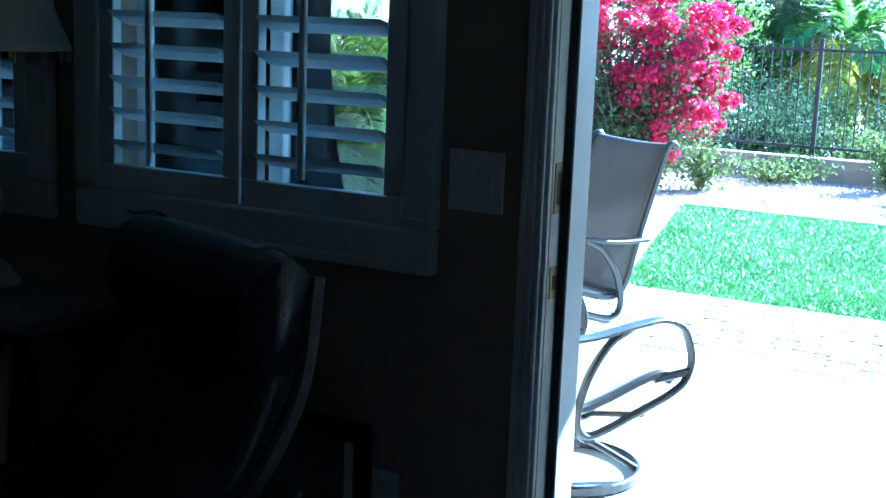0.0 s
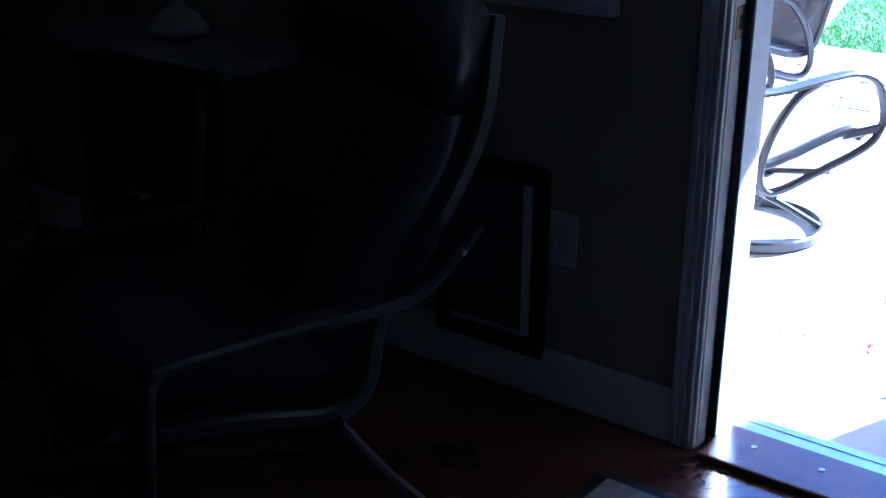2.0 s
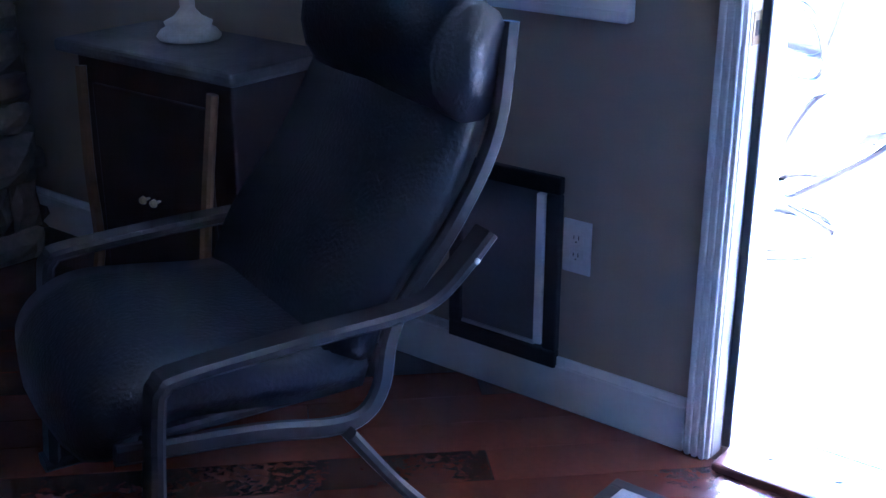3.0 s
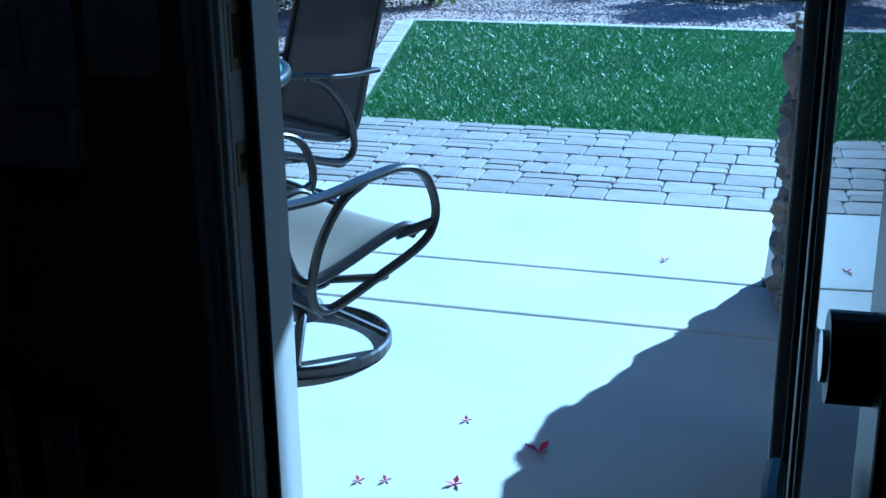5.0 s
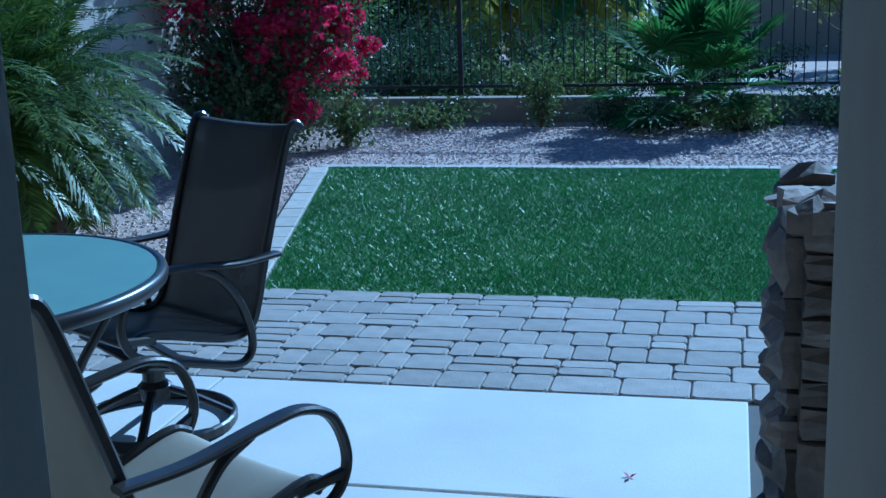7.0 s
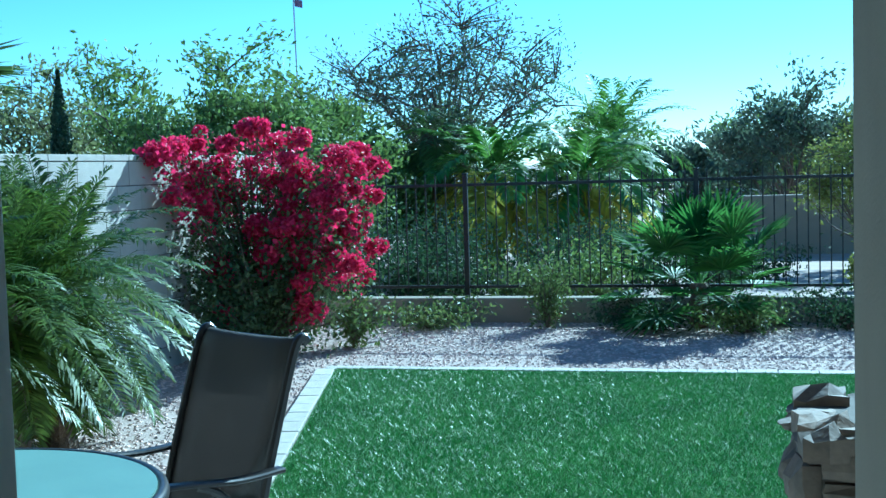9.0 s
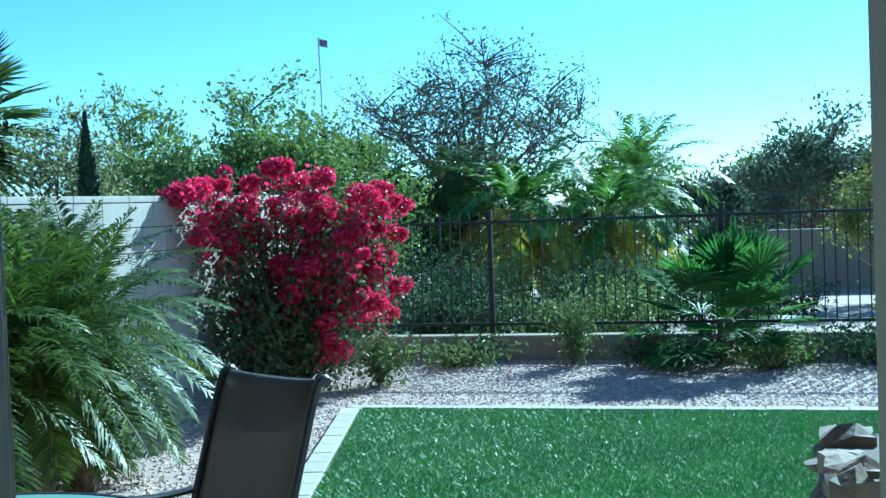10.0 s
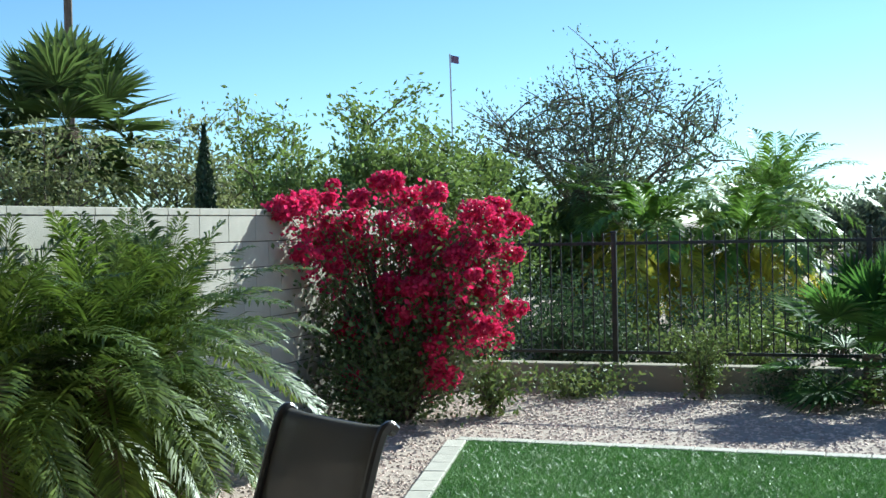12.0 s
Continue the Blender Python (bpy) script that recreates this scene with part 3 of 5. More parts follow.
# bent-wood leather lounge chair
def lounge_chair(m):
    c = thing("lounge_chair", "black leather lounge chair with dark bentwood arms", "armchair", m)
    back = smooth_line([(0.0, 0, 0.40), (-0.045, 0, 0.50), (-0.165, 0, 0.65), (-0.245, 0, 0.80), (-0.285, 0, 0.98)], 6)
    def pad(half, th):
        def ring(t):
            k = 1 - 0.25 * max(0, (t - 0.6) / 0.4) ** 2
            return [(u * half * k, v * th) for u, v in ((1, 0.1), (0.93, 0.75), (0.6, 1), (0, 1.08), (-0.6, 1), (-0.93, 0.75), (-1, 0.1), (-0.9, -0.8), (0, -1), (0.9, -0.8))]
        return ring
    part("backrest", sweep(bmesh.new(), back, pad(0.29, 0.062), (0, 1, 0)), M_LEATHER, c, smooth=True)
    seat = smooth_line([(-0.03, 0, 0.375), (0.08, 0, 0.375), (0.22, 0, 0.395), (0.34, 0, 0.405), (0.415, 0, 0.365), (0.425, 0, 0.29)], 6)
    part("seat", sweep(bmesh.new(), seat, pad(0.285, 0.06), (0, 1, 0)), M_LEATHER, c, smooth=True)
    head = smooth_line([(-0.245, -0.225, 0.905), (-0.245, -0.21, 0.905), (-0.245, 0.03, 0.91), (-0.245, 0.27, 0.905), (-0.245, 0.285, 0.905)], 4)
    part("headrest", sweep(bmesh.new(), head, lambda t: [(u * (0.62 + 0.38 * math.sin(math.pi * min(max(t, 0.06), 0.94)) ** 0.3), v * (0.62 + 0.38 * math.sin(math.pi * min(max(t, 0.06), 0.94)) ** 0.3)) for u, v in [(a * 1.0, b * 1.35) for a, b in circ(0.085, 14)]], (1, 0, 0)), M_LEATHER, c, "rolled leather head cushion", True)
    for k in range(2):
        y = -0.225 + 0.45 * k
        part("strap", sweep(bmesh.new(), smooth_line([(-0.31, y, 0.80), (-0.325, y, 0.93), (-0.29, y, 1.01), (-0.22, y, 1.02)], 4), flat(0.03, 0.006), (0, 1, 0)), M_LEATHER, c)
    part("welt", sweep(bmesh.new(), smooth_line([(-0.205, -0.26, 0.765), (-0.185, 0, 0.76), (-0.205, 0.26, 0.765)], 5), circ(0.006, 6), (0, 0, 1)), M_LEATHER, c)
    for sy in (-1, 1):
        y = sy * 0.322
        arm = smooth_line([(0.41, y, 0.012), (0.395, y, 0.2), (0.378, y, 0.42), (0.365, y, 0.462), (0.33, y, 0.475), (0.11, y, 0.485), (-0.06, y, 0.488), (-0.14, y, 0.505), (-0.21, y, 0.56), (-0.255, y, 0.605)], 6)
        part("arm", sweep(bmesh.new(), arm, flat(0.06, 0.024), (0, 1, 0)), M_DARKWOOD, c)
        foot = smooth_line([(0.43, y, 0.014), (0.2, y, 0.014), (-0.1, y, 0.014), (-0.24, y, 0.014)], 3)
        part("runner", sweep(bmesh.new(), foot, flat(0.06, 0.026), (0, 1, 0)), M_DARKWOOD, c)
        side = smooth_line([(0.44, sy * 0.295, 0.345), (0.2, sy * 0.295, 0.315), (0.06, sy * 0.295, 0.285), (-0.01, sy * 0.295, 0.29), (-0.05, sy * 0.295, 0.34), (-0.08, sy * 0.295, 0.46), (-0.21, sy * 0.295, 0.63), (-0.29, sy * 0.295, 0.78), (-0.32, sy * 0.29, 0.97)], 5)
        part("side_rail", sweep(bmesh.new(), side, flat(0.024, 0.035), (0, 1, 0)), M_DARKWOOD, c)
        part("rear_leg", sweep(bmesh.new(), smooth_line([(0.03, sy * 0.31, 0.275), (-0.06, sy * 0.315, 0.15), (-0.17, sy * 0.32, 0.02)], 4), flat(0.05, 0.024), (0, 1, 0)), M_DARKWOOD, c)
    bolt = lathe([(0.006, 0), (0.006, 0.003), (0.003, 0.004)], 8)
    bmesh.ops.transform(bolt, matrix=pose(-0.215, 0.352, 0.565, -90), verts=bolt.verts)
    part("bolt", bolt, M_STEEL, c)
    return c


lounge_chair(pose(-0.589, -0.62, 0, 0, 0, -110))

# mat by the door
rug = thing("door_mat", "grey textured door mat with dark border", "mat", pose(0.33, -0.47, 0.001))
part("pile", boxbm((-0.36, -0.23, 0.001), (0.36, 0.23, 0.013), 0.004), M_MAT, rug)
bm = bmesh.new()
for lo, hi in (((-0.39, -0.26, 0), (0.39, -0.231, 0.010)), ((-0.39, 0.231, 0), (0.39, 0.26, 0.010)), ((-0.39, -0.2305, 0), (-0.361, 0.2305, 0.010)), ((0.361, -0.2305, 0), (0.39, 0.2305, 0.010))):
    box(bm, lo, hi, 0.003)
part("border", bm, M_SEAL, rug, "dark rubber border")

# ---- outdoors: ground ----
bm = bmesh.new()
bmesh.ops.create_grid(bm, x_segments=2, y_segments=2, size=2500)
bmesh.ops.translate(bm, vec=(0, 0, PATIO - 0.06), verts=bm.verts)
ground = structure("ground", bm, M_GROUND, "pinkish desert gravel ground", "ground")
slab = thing("patio", "pale concrete patio slab with sawn joints", "patio", kind="structure")
SLAB_Y = 3.48
ys = (0.275, 2.082, 2.556, SLAB_Y)
for y0, y1 in zip(ys, ys[1:]):
    for x0, x1 in ((-6.0, -1.27), (-1.262, 0.742 if y0 > 2.5 else 5.0)):
        part("slab", boxbm((x0, y0 + 0.007, PATIO - 0.1), (x1, y1 - 0.007, PATIO), 0.006), M_CONCRETE, slab)
part("slab", boxbm((0.015, 0.20, PATIO - 0.1), (0.82, 0.274, PATIO - 0.002)), M_CONCRETE, slab)
part("joint_bed", boxbm((-6.0, 0.3, PATIO - 0.09), (5.0, SLAB_Y - 0.01, PATIO - 0.014)), M_JOINT, slab)

# turf with its blades
LAWN = [(-1.63, 4.82), (6.0, 4.86), (6.0, 8.585), (-2.516, 8.585)]
bm = bmesh.new()
bot = [bm.verts.new((x, y, PATIO - 0.05)) for x, y in LAWN]
top = [bm.verts.new((x, y, PATIO - 0.006)) for x, y in LAWN]
bm.faces.new(top)
for k in range(4):
    bm.faces.new((bot[k], bot[(k + 1) % 4], top[(k + 1) % 4], top[k]))
lawn = structure("lawn", bm, M_TURFBASE, "bright green artificial turf lawn", "lawn")
rng = np.random.default_rng(3)


def blades(n, xlo, xhi, h0, h1, width):
    y = rng.uniform(4.83, 8.57, n)
    left = -1.63 + (y - 4.82) / (8.585 - 4.82) * (-0.886)
    x = left + 0.01 + rng.uniform(0, 1, n) * (xhi - left)
    h = rng.uniform(h0, h1, n)
    a = rng.uniform(0, 2 * np.pi, n)
    l = rng.uniform(0.3, 1.5, n) * h
    b = rng.uniform(0, 2 * np.pi, n)
    z0 = np.full(n, PATIO - 0.006)
    p = np.stack([x, y, z0], 1)
    w = np.stack([np.cos(a) * width, np.sin(a) * width, 0 * a], 1)
    tip = p + np.stack([np.cos(b) * l, np.sin(b) * l, h], 1)
    v = np.stack([p - w, p + w, tip], 1).reshape(-1, 3)
    return v


v = blades(260000, -2.5, 3.2, 0.014, 0.030, 0.0020)
grass = raw("turf_blades", v.tolist(), np.arange(len(v)).reshape(-1, 3).tolist(), M_TURF)
tagged(grass, "short green artificial grass blades", "grass", kind="stuff")

# gravel stones
def pebbles(n, sample, r0, r1):
    base = np.array([(1, 0, 0), (-1, 0, 0), (0, 1, 0), (0, -1, 0), (0, 0, 1)], float)
    fc = np.array([(0, 2, 4), (2, 1, 4), (1, 3, 4), (3, 0, 4)])
    xy = sample(n)
    n = len(xy)
    r = rng.uniform(r0, r1, n)
    a = rng.uniform(0, 6.28, n)
    s = rng.uniform(0.5, 1.1, (n, 5, 3))
    pts = base[None] * s * r[:, None, None]
    c, d = np.cos(a)[:, None], np.sin(a)[:, None]
    X = pts[..., 0] * c - pts[..., 1] * d + xy[:, :1]
    Y = pts[..., 0] * d + pts[..., 1] * c + xy[:, 1:2]
    Z = pts[..., 2] * 0.42 + PATIO - 0.058
    V = np.stack([X, Y, Z], -1).reshape(-1, 3)
    F = (fc[None] + (np.arange(n) * 5)[:, None, None]).reshape(-1, 3)
    return V.tolist(), F.tolist()


def gravel_area(n):
    p = np.stack([rng.uniform(-5.0, 6.0, n), rng.uniform(3.5, 12.0, n)], 1)
    left = -1.63 - (p[:, 1] - 4.82) / 3.765 * 0.886 - 0.2
    keep = (p[:, 1] > 8.75) | ((p[:, 0] < left) & (p[:, 0] > -4.1))
    return p[keep]


V, F = pebbles(60000, gravel_area, 0.012, 0.03)
tagged(raw("gravel", V, F, M_PEBBLE), "pink and grey crushed landscape gravel", "gravel", kind="stuff")

# paving bed and curb
paving = structure("pavement", boxbm((-4.0, SLAB_Y + 0.002, PATIO - 0.1), (5.0, 4.82, PATIO - 0.02)), M_SAND, "tumbled grey-brown concrete pavers", "pavement")
curb = structure("curb", boxbm((-2.6, 8.587, PATIO - 0.1), (6.0, 8.72, PATIO - 0.02)), M_SAND, "pale paver edging round the turf", "curb")

# low wall and iron fence
FY = 12.0
structure("wall_fence_base", boxbm((-4.1, FY - 0.1, -0.25), (9.0, FY + 0.1, 0.095), 0.015), M_STUCCO, "low stucco wall under the fence", "wall")
fence = thing("iron_fence", "black wrought iron picket fence on low wall", "fence", pose(0, FY, 0.096))
me_p = mesh_of("picket", sweep(bmesh.new(), [Vector((0, 0, 0.10)), Vector((0, 0, 1.27)), Vector((0, 0, 1.32))], lambda t: circ(0.009 if t < 0.9 else 0.002, 4)), M_IRON)
me_post = mesh_of("post", box(boxbm((-0.025, -0.025, 0), (0.025, 0.025, 1.30), 0.003), (-0.03, -0.03, 1.301), (0.03, 0.03, 1.325), 0.006), M_IRON)
for i in range(-1, 4):
    px = -2.15 + 2.415 * i
    if px > -4.2:
        o = new("post", me_post)
        o.parent = fence
        o.matrix_basis = pose(px, 0, 0)
    for k in range(1, 22):
        xx = px + k * 2.415 / 22
        if xx < -4.0:
            continue
        o = new("picket", me_p)
        o.parent = fence
        o.matrix_basis = pose(xx, 0, 0, 0, 0, 45)
for z in (0.11, 1.20):
    part("rail", boxbm((-4.05, -0.014, z - 0.016), (7.6, 0.014, z + 0.016), 0.003), M_IRON, fence)

# block side wall
BX = -4.12
block_wall = structure("wall_block", boxbm((BX - 0.19, 0.28, -0.3), (BX - 0.012, FY + 0.1, 1.615)), M_MORTAR, "grey concrete block garden wall", "wall")

# distant house and wall
far_house = thing("neighbour_house", "low far house with tiled roof behind trees", "house", pose(3.6, 42.0, -0.4))
part("wall", boxbm((-5.0, 0, 0), (6.0, 6, 1.9)), M_FARWALL, far_house)
bm = bmesh.new()
vv = [bm.verts.new(p) for p in ((-5.5, -0.5, 1.9), (6.5, -0.5, 1.9), (6.5, 6.5, 1.9), (-5.5, 6.5, 1.9), (-2.5, 3, 2.7), (3.5, 3, 2.7))]
for f in ((0, 1, 5, 4), (1, 2, 5), (2, 3, 4, 5), (3, 0, 4), (0, 3, 2, 1)):
    bm.faces.new([vv[i] for i in f])
part("roof", bm, M_ROOF, far_house)
for x in (-3.4, -0.6, 2.2):
    wf = part("window", boxbm((x, -0.03, 0.8), (x + 1.3, -0.001, 1.6), 0.01), M_WHITE, far_house)
    part("pane", boxbm((x + 0.08, -0.04, 0.88), (x + 1.22, -0.031, 1.52)), M_SLOT, wf)
structure("wall_far", boxbm((0.7, 21.0, -0.3), (16, 21.2, 0.85), 0.02), M_STUCCO, "far stucco boundary wall", "wall")


# ---- plants ----
def unit(v):
    return v / np.maximum(np.linalg.norm(v, axis=-1, keepdims=True), 1e-9)


def leaf_cloud(centers, size, rng2, dirs=None, aspect=0.45):
    """One kite-shaped leaf (two triangles) at each centre."""
    n = len(centers)
    d = unit(rng2.normal(size=(n, 3)) if dirs is None else dirs + rng2.normal(size=(n, 3)) * 0.5)
    o = unit(np.cross(d, rng2.normal(size=(n, 3))))
    s = (size * rng2.uniform(0.6, 1.3, n))[:, None]
    nn = np.cross(d, o)
    v = np.stack([centers - d * s * 0.5, centers + o * s * aspect * 0.5 + nn * s * 0.08, centers + d * s * 0.5, centers - o * s * aspect * 0.5 + nn * s * 0.08], 1).reshape(-1, 3)
    i = np.arange(n)[:, None] * 4
    f = np.concatenate([i, i + 1, i + 2, i + 3], 1)
    return v, f


def limb(bm, pts, r0, r1, k=6):
    pts = smooth_line(pts, 4)
    sweep(bm, pts, lambda t: circ(r0 + (r1 - r0) * t, k))


def tree(name, label, x, y, z, height, spread, leaves, material, seed, leaf=0.09, trunk=0.10, lobes=26, droop=0.0, low=0.35, density=0.35, branch_mat=None, category="tree"):
    """Tapered trunk, forking limbs, and leaves in uneven clumps round the limb ends."""
    r = random.Random(seed)
    g = np.random.default_rng(seed)
    t = thing(name, label, category, pose(x, y, z))
    bm = bmesh.new()
    fork = height * low * 0.6
    limb(bm, [(0, 0, -0.05), (r.uniform(-.05, .05), 0, fork * 0.5), (r.uniform(-.08, .08), r.uniform(-.08, .08), fork)], trunk, trunk * 0.7, 8)
    ends = []
    for i in range(lobes):
        a = 2 * math.pi * (i * 0.618 + r.uniform(-.08, .08))
        rad = spread * math.sqrt((i + 0.5) / lobes) * r.uniform(0.75, 1.1)
        hz = height * (low + (1 - low) * (1 - (rad / spread / 1.15) ** 2) * r.uniform(0.55, 1.05)) - droop * rad
        e = Vector((math.cos(a) * rad, math.sin(a) * rad, hz))
        mid = Vector((e.x * 0.5 + r.uniform(-.12, .12) * spread, e.y * 0.5 + r.uniform(-.12, .12) * spread, fork + (hz - fork) * r.uniform(0.35, 0.75)))
        root = Vector((e.x * 0.12, e.y * 0.12, fork + (hz - fork) * r.uniform(0.05, 0.3)))
        limb(bm, [(0, 0, fork * 0.85), root, mid, e], trunk * 0.26, trunk * 0.04, 5)
        ends.append((e, mid))
        for q in range(5):
            s = mid.lerp(e, r.uniform(0.3, 0.9))
            tip = s + Vector((r.uniform(-1, 1), r.uniform(-1, 1), r.uniform(-.3, .9))) * spread * 0.28
            limb(bm, [s, s.lerp(tip, .5) + Vector((0, 0, .04)), tip], trunk * 0.13, trunk * 0.03, 4)
            ends.append((tip, s))
    part("trunk", bm, branch_mat or M_BARK, t, smooth=True)
    each = max(4, leaves // len(ends))
    cs, ds = [], []
    for e, m0 in ends:
        k = g.uniform(0, 1, each)[:, None] ** 0.6
        base = np.array(m0)[None] * (1 - k) + np.array(e)[None] * k
        cs.append(base + g.normal(size=(each, 3)) * spread * density * np.array([0.22, 0.22, 0.17]))
        ds.append(np.repeat(np.array(e - m0)[None], each, 0) + np.array([0, 0, -droop]))
    v, f = leaf_cloud(np.concatenate(cs), leaf, g, unit(np.concatenate(ds)))
    raw("crown", v.tolist(), f.tolist(), material, t)
    return t


def pinnate_frond(g, base, direction, length, bend, leaflet, pairs, vee=0.5, width=0.012):
    """Rachis points, and leaflets on both sides that droop; returns vertices and faces."""
    d = np.array(direction, float)
    d /= np.linalg.norm(d)
    pts = []
    p = np.array(base, float)
    n = 14
    for i in range(n + 1):
        pts.append(p.copy())
        p = p + d * length / n
        d = d + np.array([0, 0, -bend / n])
        d /= np.linalg.norm(d)
    pts = np.array(pts)
    V, F = [], []
    # rachis: a thin three-sided strip
    for i in range(n):
        w = 0.012 * (1 - i / n) + 0.002
        t = unit(pts[i + 1] - pts[i])
        s = unit(np.cross(t, [0, 0, 1.0]) + 1e-6)
        k = len(V)
        V += [pts[i] - s * w, pts[i] + s * w, pts[i + 1] + s * w * 0.85, pts[i + 1] - s * w * 0.85]
        F.append((k, k + 1, k + 2, k + 3))
    for j in range(pairs):
        u = 0.14 + 0.86 * j / pairs
        q = u * n
        i = min(int(q), n - 1)
        p = pts[i] + (pts[i + 1] - pts[i]) * (q - i)
        t = unit(pts[i + 1] - pts[i])
        s = unit(np.cross(t, [0, 0, 1.0]) + 1e-6)
        up = np.cross(s, t)
        L = leaflet * (math.sin(math.pi * (0.18 + 0.78 * u)) ** 0.7) * g.uniform(0.85, 1.1)
        for sg in (-1, 1):
            dv = unit(t * 0.75 + s * sg * 0.9 + up * vee + g.normal(size=3) * 0.10)
            mid = p + dv * L * 0.55
            tip = p + dv * L + np.array([0, 0, -0.22 * L])
            wv = unit(np.cross(dv, up + 0.3 * s)) * width
            k = len(V)
            V += [p, mid + wv, tip, mid - wv]
            F.append((k, k + 1, k + 2, k + 3))
    return V, F


def feather_palm(name, label, x, y, z, trunk_h, fronds, length, leaflet, pairs, material, seed, up0=1.5, up1=-0.35, bend=1.2, dry=None, dry_from=0.75, trunk_r=0.09, vee=0.35, width=0.012, heads=((0, 0),)):
    g = np.random.default_rng(seed)
    t = thing(name, label, "palm", pose(x, y, z))
    for hx, hy in heads:
        rings = [(trunk_r * (1.1 if k % 2 else 0.95) * (1.15 - 0.25 * k / 14), -0.05 + (trunk_h + 0.1) * k / 14) for k in range(15)]
        bm = lathe(rings, 12)
        bmesh.ops.translate(bm, vec=(hx, hy, 0), verts=bm.verts)
        part("trunk", bm, M_TRUNK, t)
        for i in range(fronds):
            u = (i + 0.5) / fronds
            a = i * 2.39996 + g.uniform(-.2, .2)
            el = up0 + (up1 - up0) * u
            d = (math.cos(a) * math.cos(el), math.sin(a) * math.cos(el), math.sin(el))
            V, F = pinnate_frond(g, (hx, hy, trunk_h), d, length * g.uniform(0.85, 1.1) * (0.75 + 0.25 * math.sin(math.pi * u)), bend * g.uniform(0.8, 1.2), leaflet, pairs, vee, width)
            raw("frond", V, F, dry if (dry and u > dry_from) else material, t)
    return t


def fan_palm(name, label, x, y, z, trunk_h, leaves, radius, stalk, material, seed, up0=1.35, up1=-0.7, trunk_r=0.07, segs=26, blade=0.048):
    """Stiff palmate leaves on long stalks."""
    g = np.random.default_rng(seed)
    t = thing(name, label, "palm", pose(x, y, z))
    part("trunk", lathe([(trunk_r * (1.15 if k % 2 else 0.95), -0.05 + (trunk_h + 0.08) * k / 16) for k in range(17)], 10), M_TRUNK, t)
    for i in range(leaves):
        u = (i + 0.5) / leaves
        a = i * 2.39996 + g.uniform(-.25, .25)
        el = up0 + (up1 - up0) * u ** 0.9
        d = np.array([math.cos(a) * math.cos(el), math.sin(a) * math.cos(el), math.sin(el)])
        L = stalk * g.uniform(0.8, 1.15)
        p0 = np.array([0, 0, trunk_h])
        hub = p0 + d * L + np.array([0, 0, -0.05 * L])
        side = unit(np.cross(d, [0, 0, 1.0]) + 1e-6)
        up = np.cross(side, d)
        V, F = [], []
        V += [p0 - side * 0.012, p0 + side * 0.012, hub + side * 0.006, hub - side * 0.006]
        F.append((0, 1, 2, 3))
        R = radius * g.uniform(0.85, 1.1)
        for k in range(segs):
            th = (k / (segs - 1) - 0.5) * 4.3
            dv = unit(d * math.cos(th) + side * math.sin(th) + up * (0.18 + 0.1 * (k % 2)))
            sv = unit(-d * math.sin(th) + side * math.cos(th))
            r = R * (0.72 + 0.28 * math.cos(th * 0.55)) * g.uniform(0.93, 1.04)
            w = R * blade
            q = len(V)
            m1 = hub + dv * r * 0.55
            tip = hub + dv * r + np.array([0, 0, -0.13 * r])
            V += [hub, m1 + sv * w, tip, m1 - sv * w, m1 - up * w * 0.5]
            F += [(q, q + 1, q + 4), (q + 1, q + 2, q + 4), (q + 2, q + 3, q + 4), (q + 3, q, q + 4)]
        raw("frond", V, F, material, t)
    return t


def shrub(name, label, x, y, z, w, h, n, material, seed, leaf=0.05, stems=9, category="shrub", group=""):
    g = np.random.default_rng(seed)
    r = random.Random(seed)
    t = thing(name, label, category, pose(x, y, z), group)
    bm = bmesh.new()
    cs = []
    for i in range(stems):
        a = r.uniform(0, 6.28)
        e = Vector((math.cos(a) * w * r.uniform(.2, .95), math.sin(a) * w * r.uniform(.2, .7), h * r.uniform(.45, 1.0)))
        limb(bm, [(0, 0, -0.03), (e.x * .35, e.y * .35, e.z * .6), e], 0.012, 0.003, 4)
        k = g.uniform(0.25, 1, n // stems)[:, None]
        cs.append(np.array(e)[None] * k * np.array([1, 1, 1]) + g.normal(size=(n // stems, 3)) * np.array([w * .2, w * .2, h * .13]))
    part("branchwork", bm, M_BARK, t)
    c = np.concatenate(cs)
    c[:, 2] = np.maximum(c[:, 2], 0.01)
    v, f = leaf_cloud(c, leaf, g)
    raw("foliage", v.tolist(), f.tolist(), material, t)
    return t


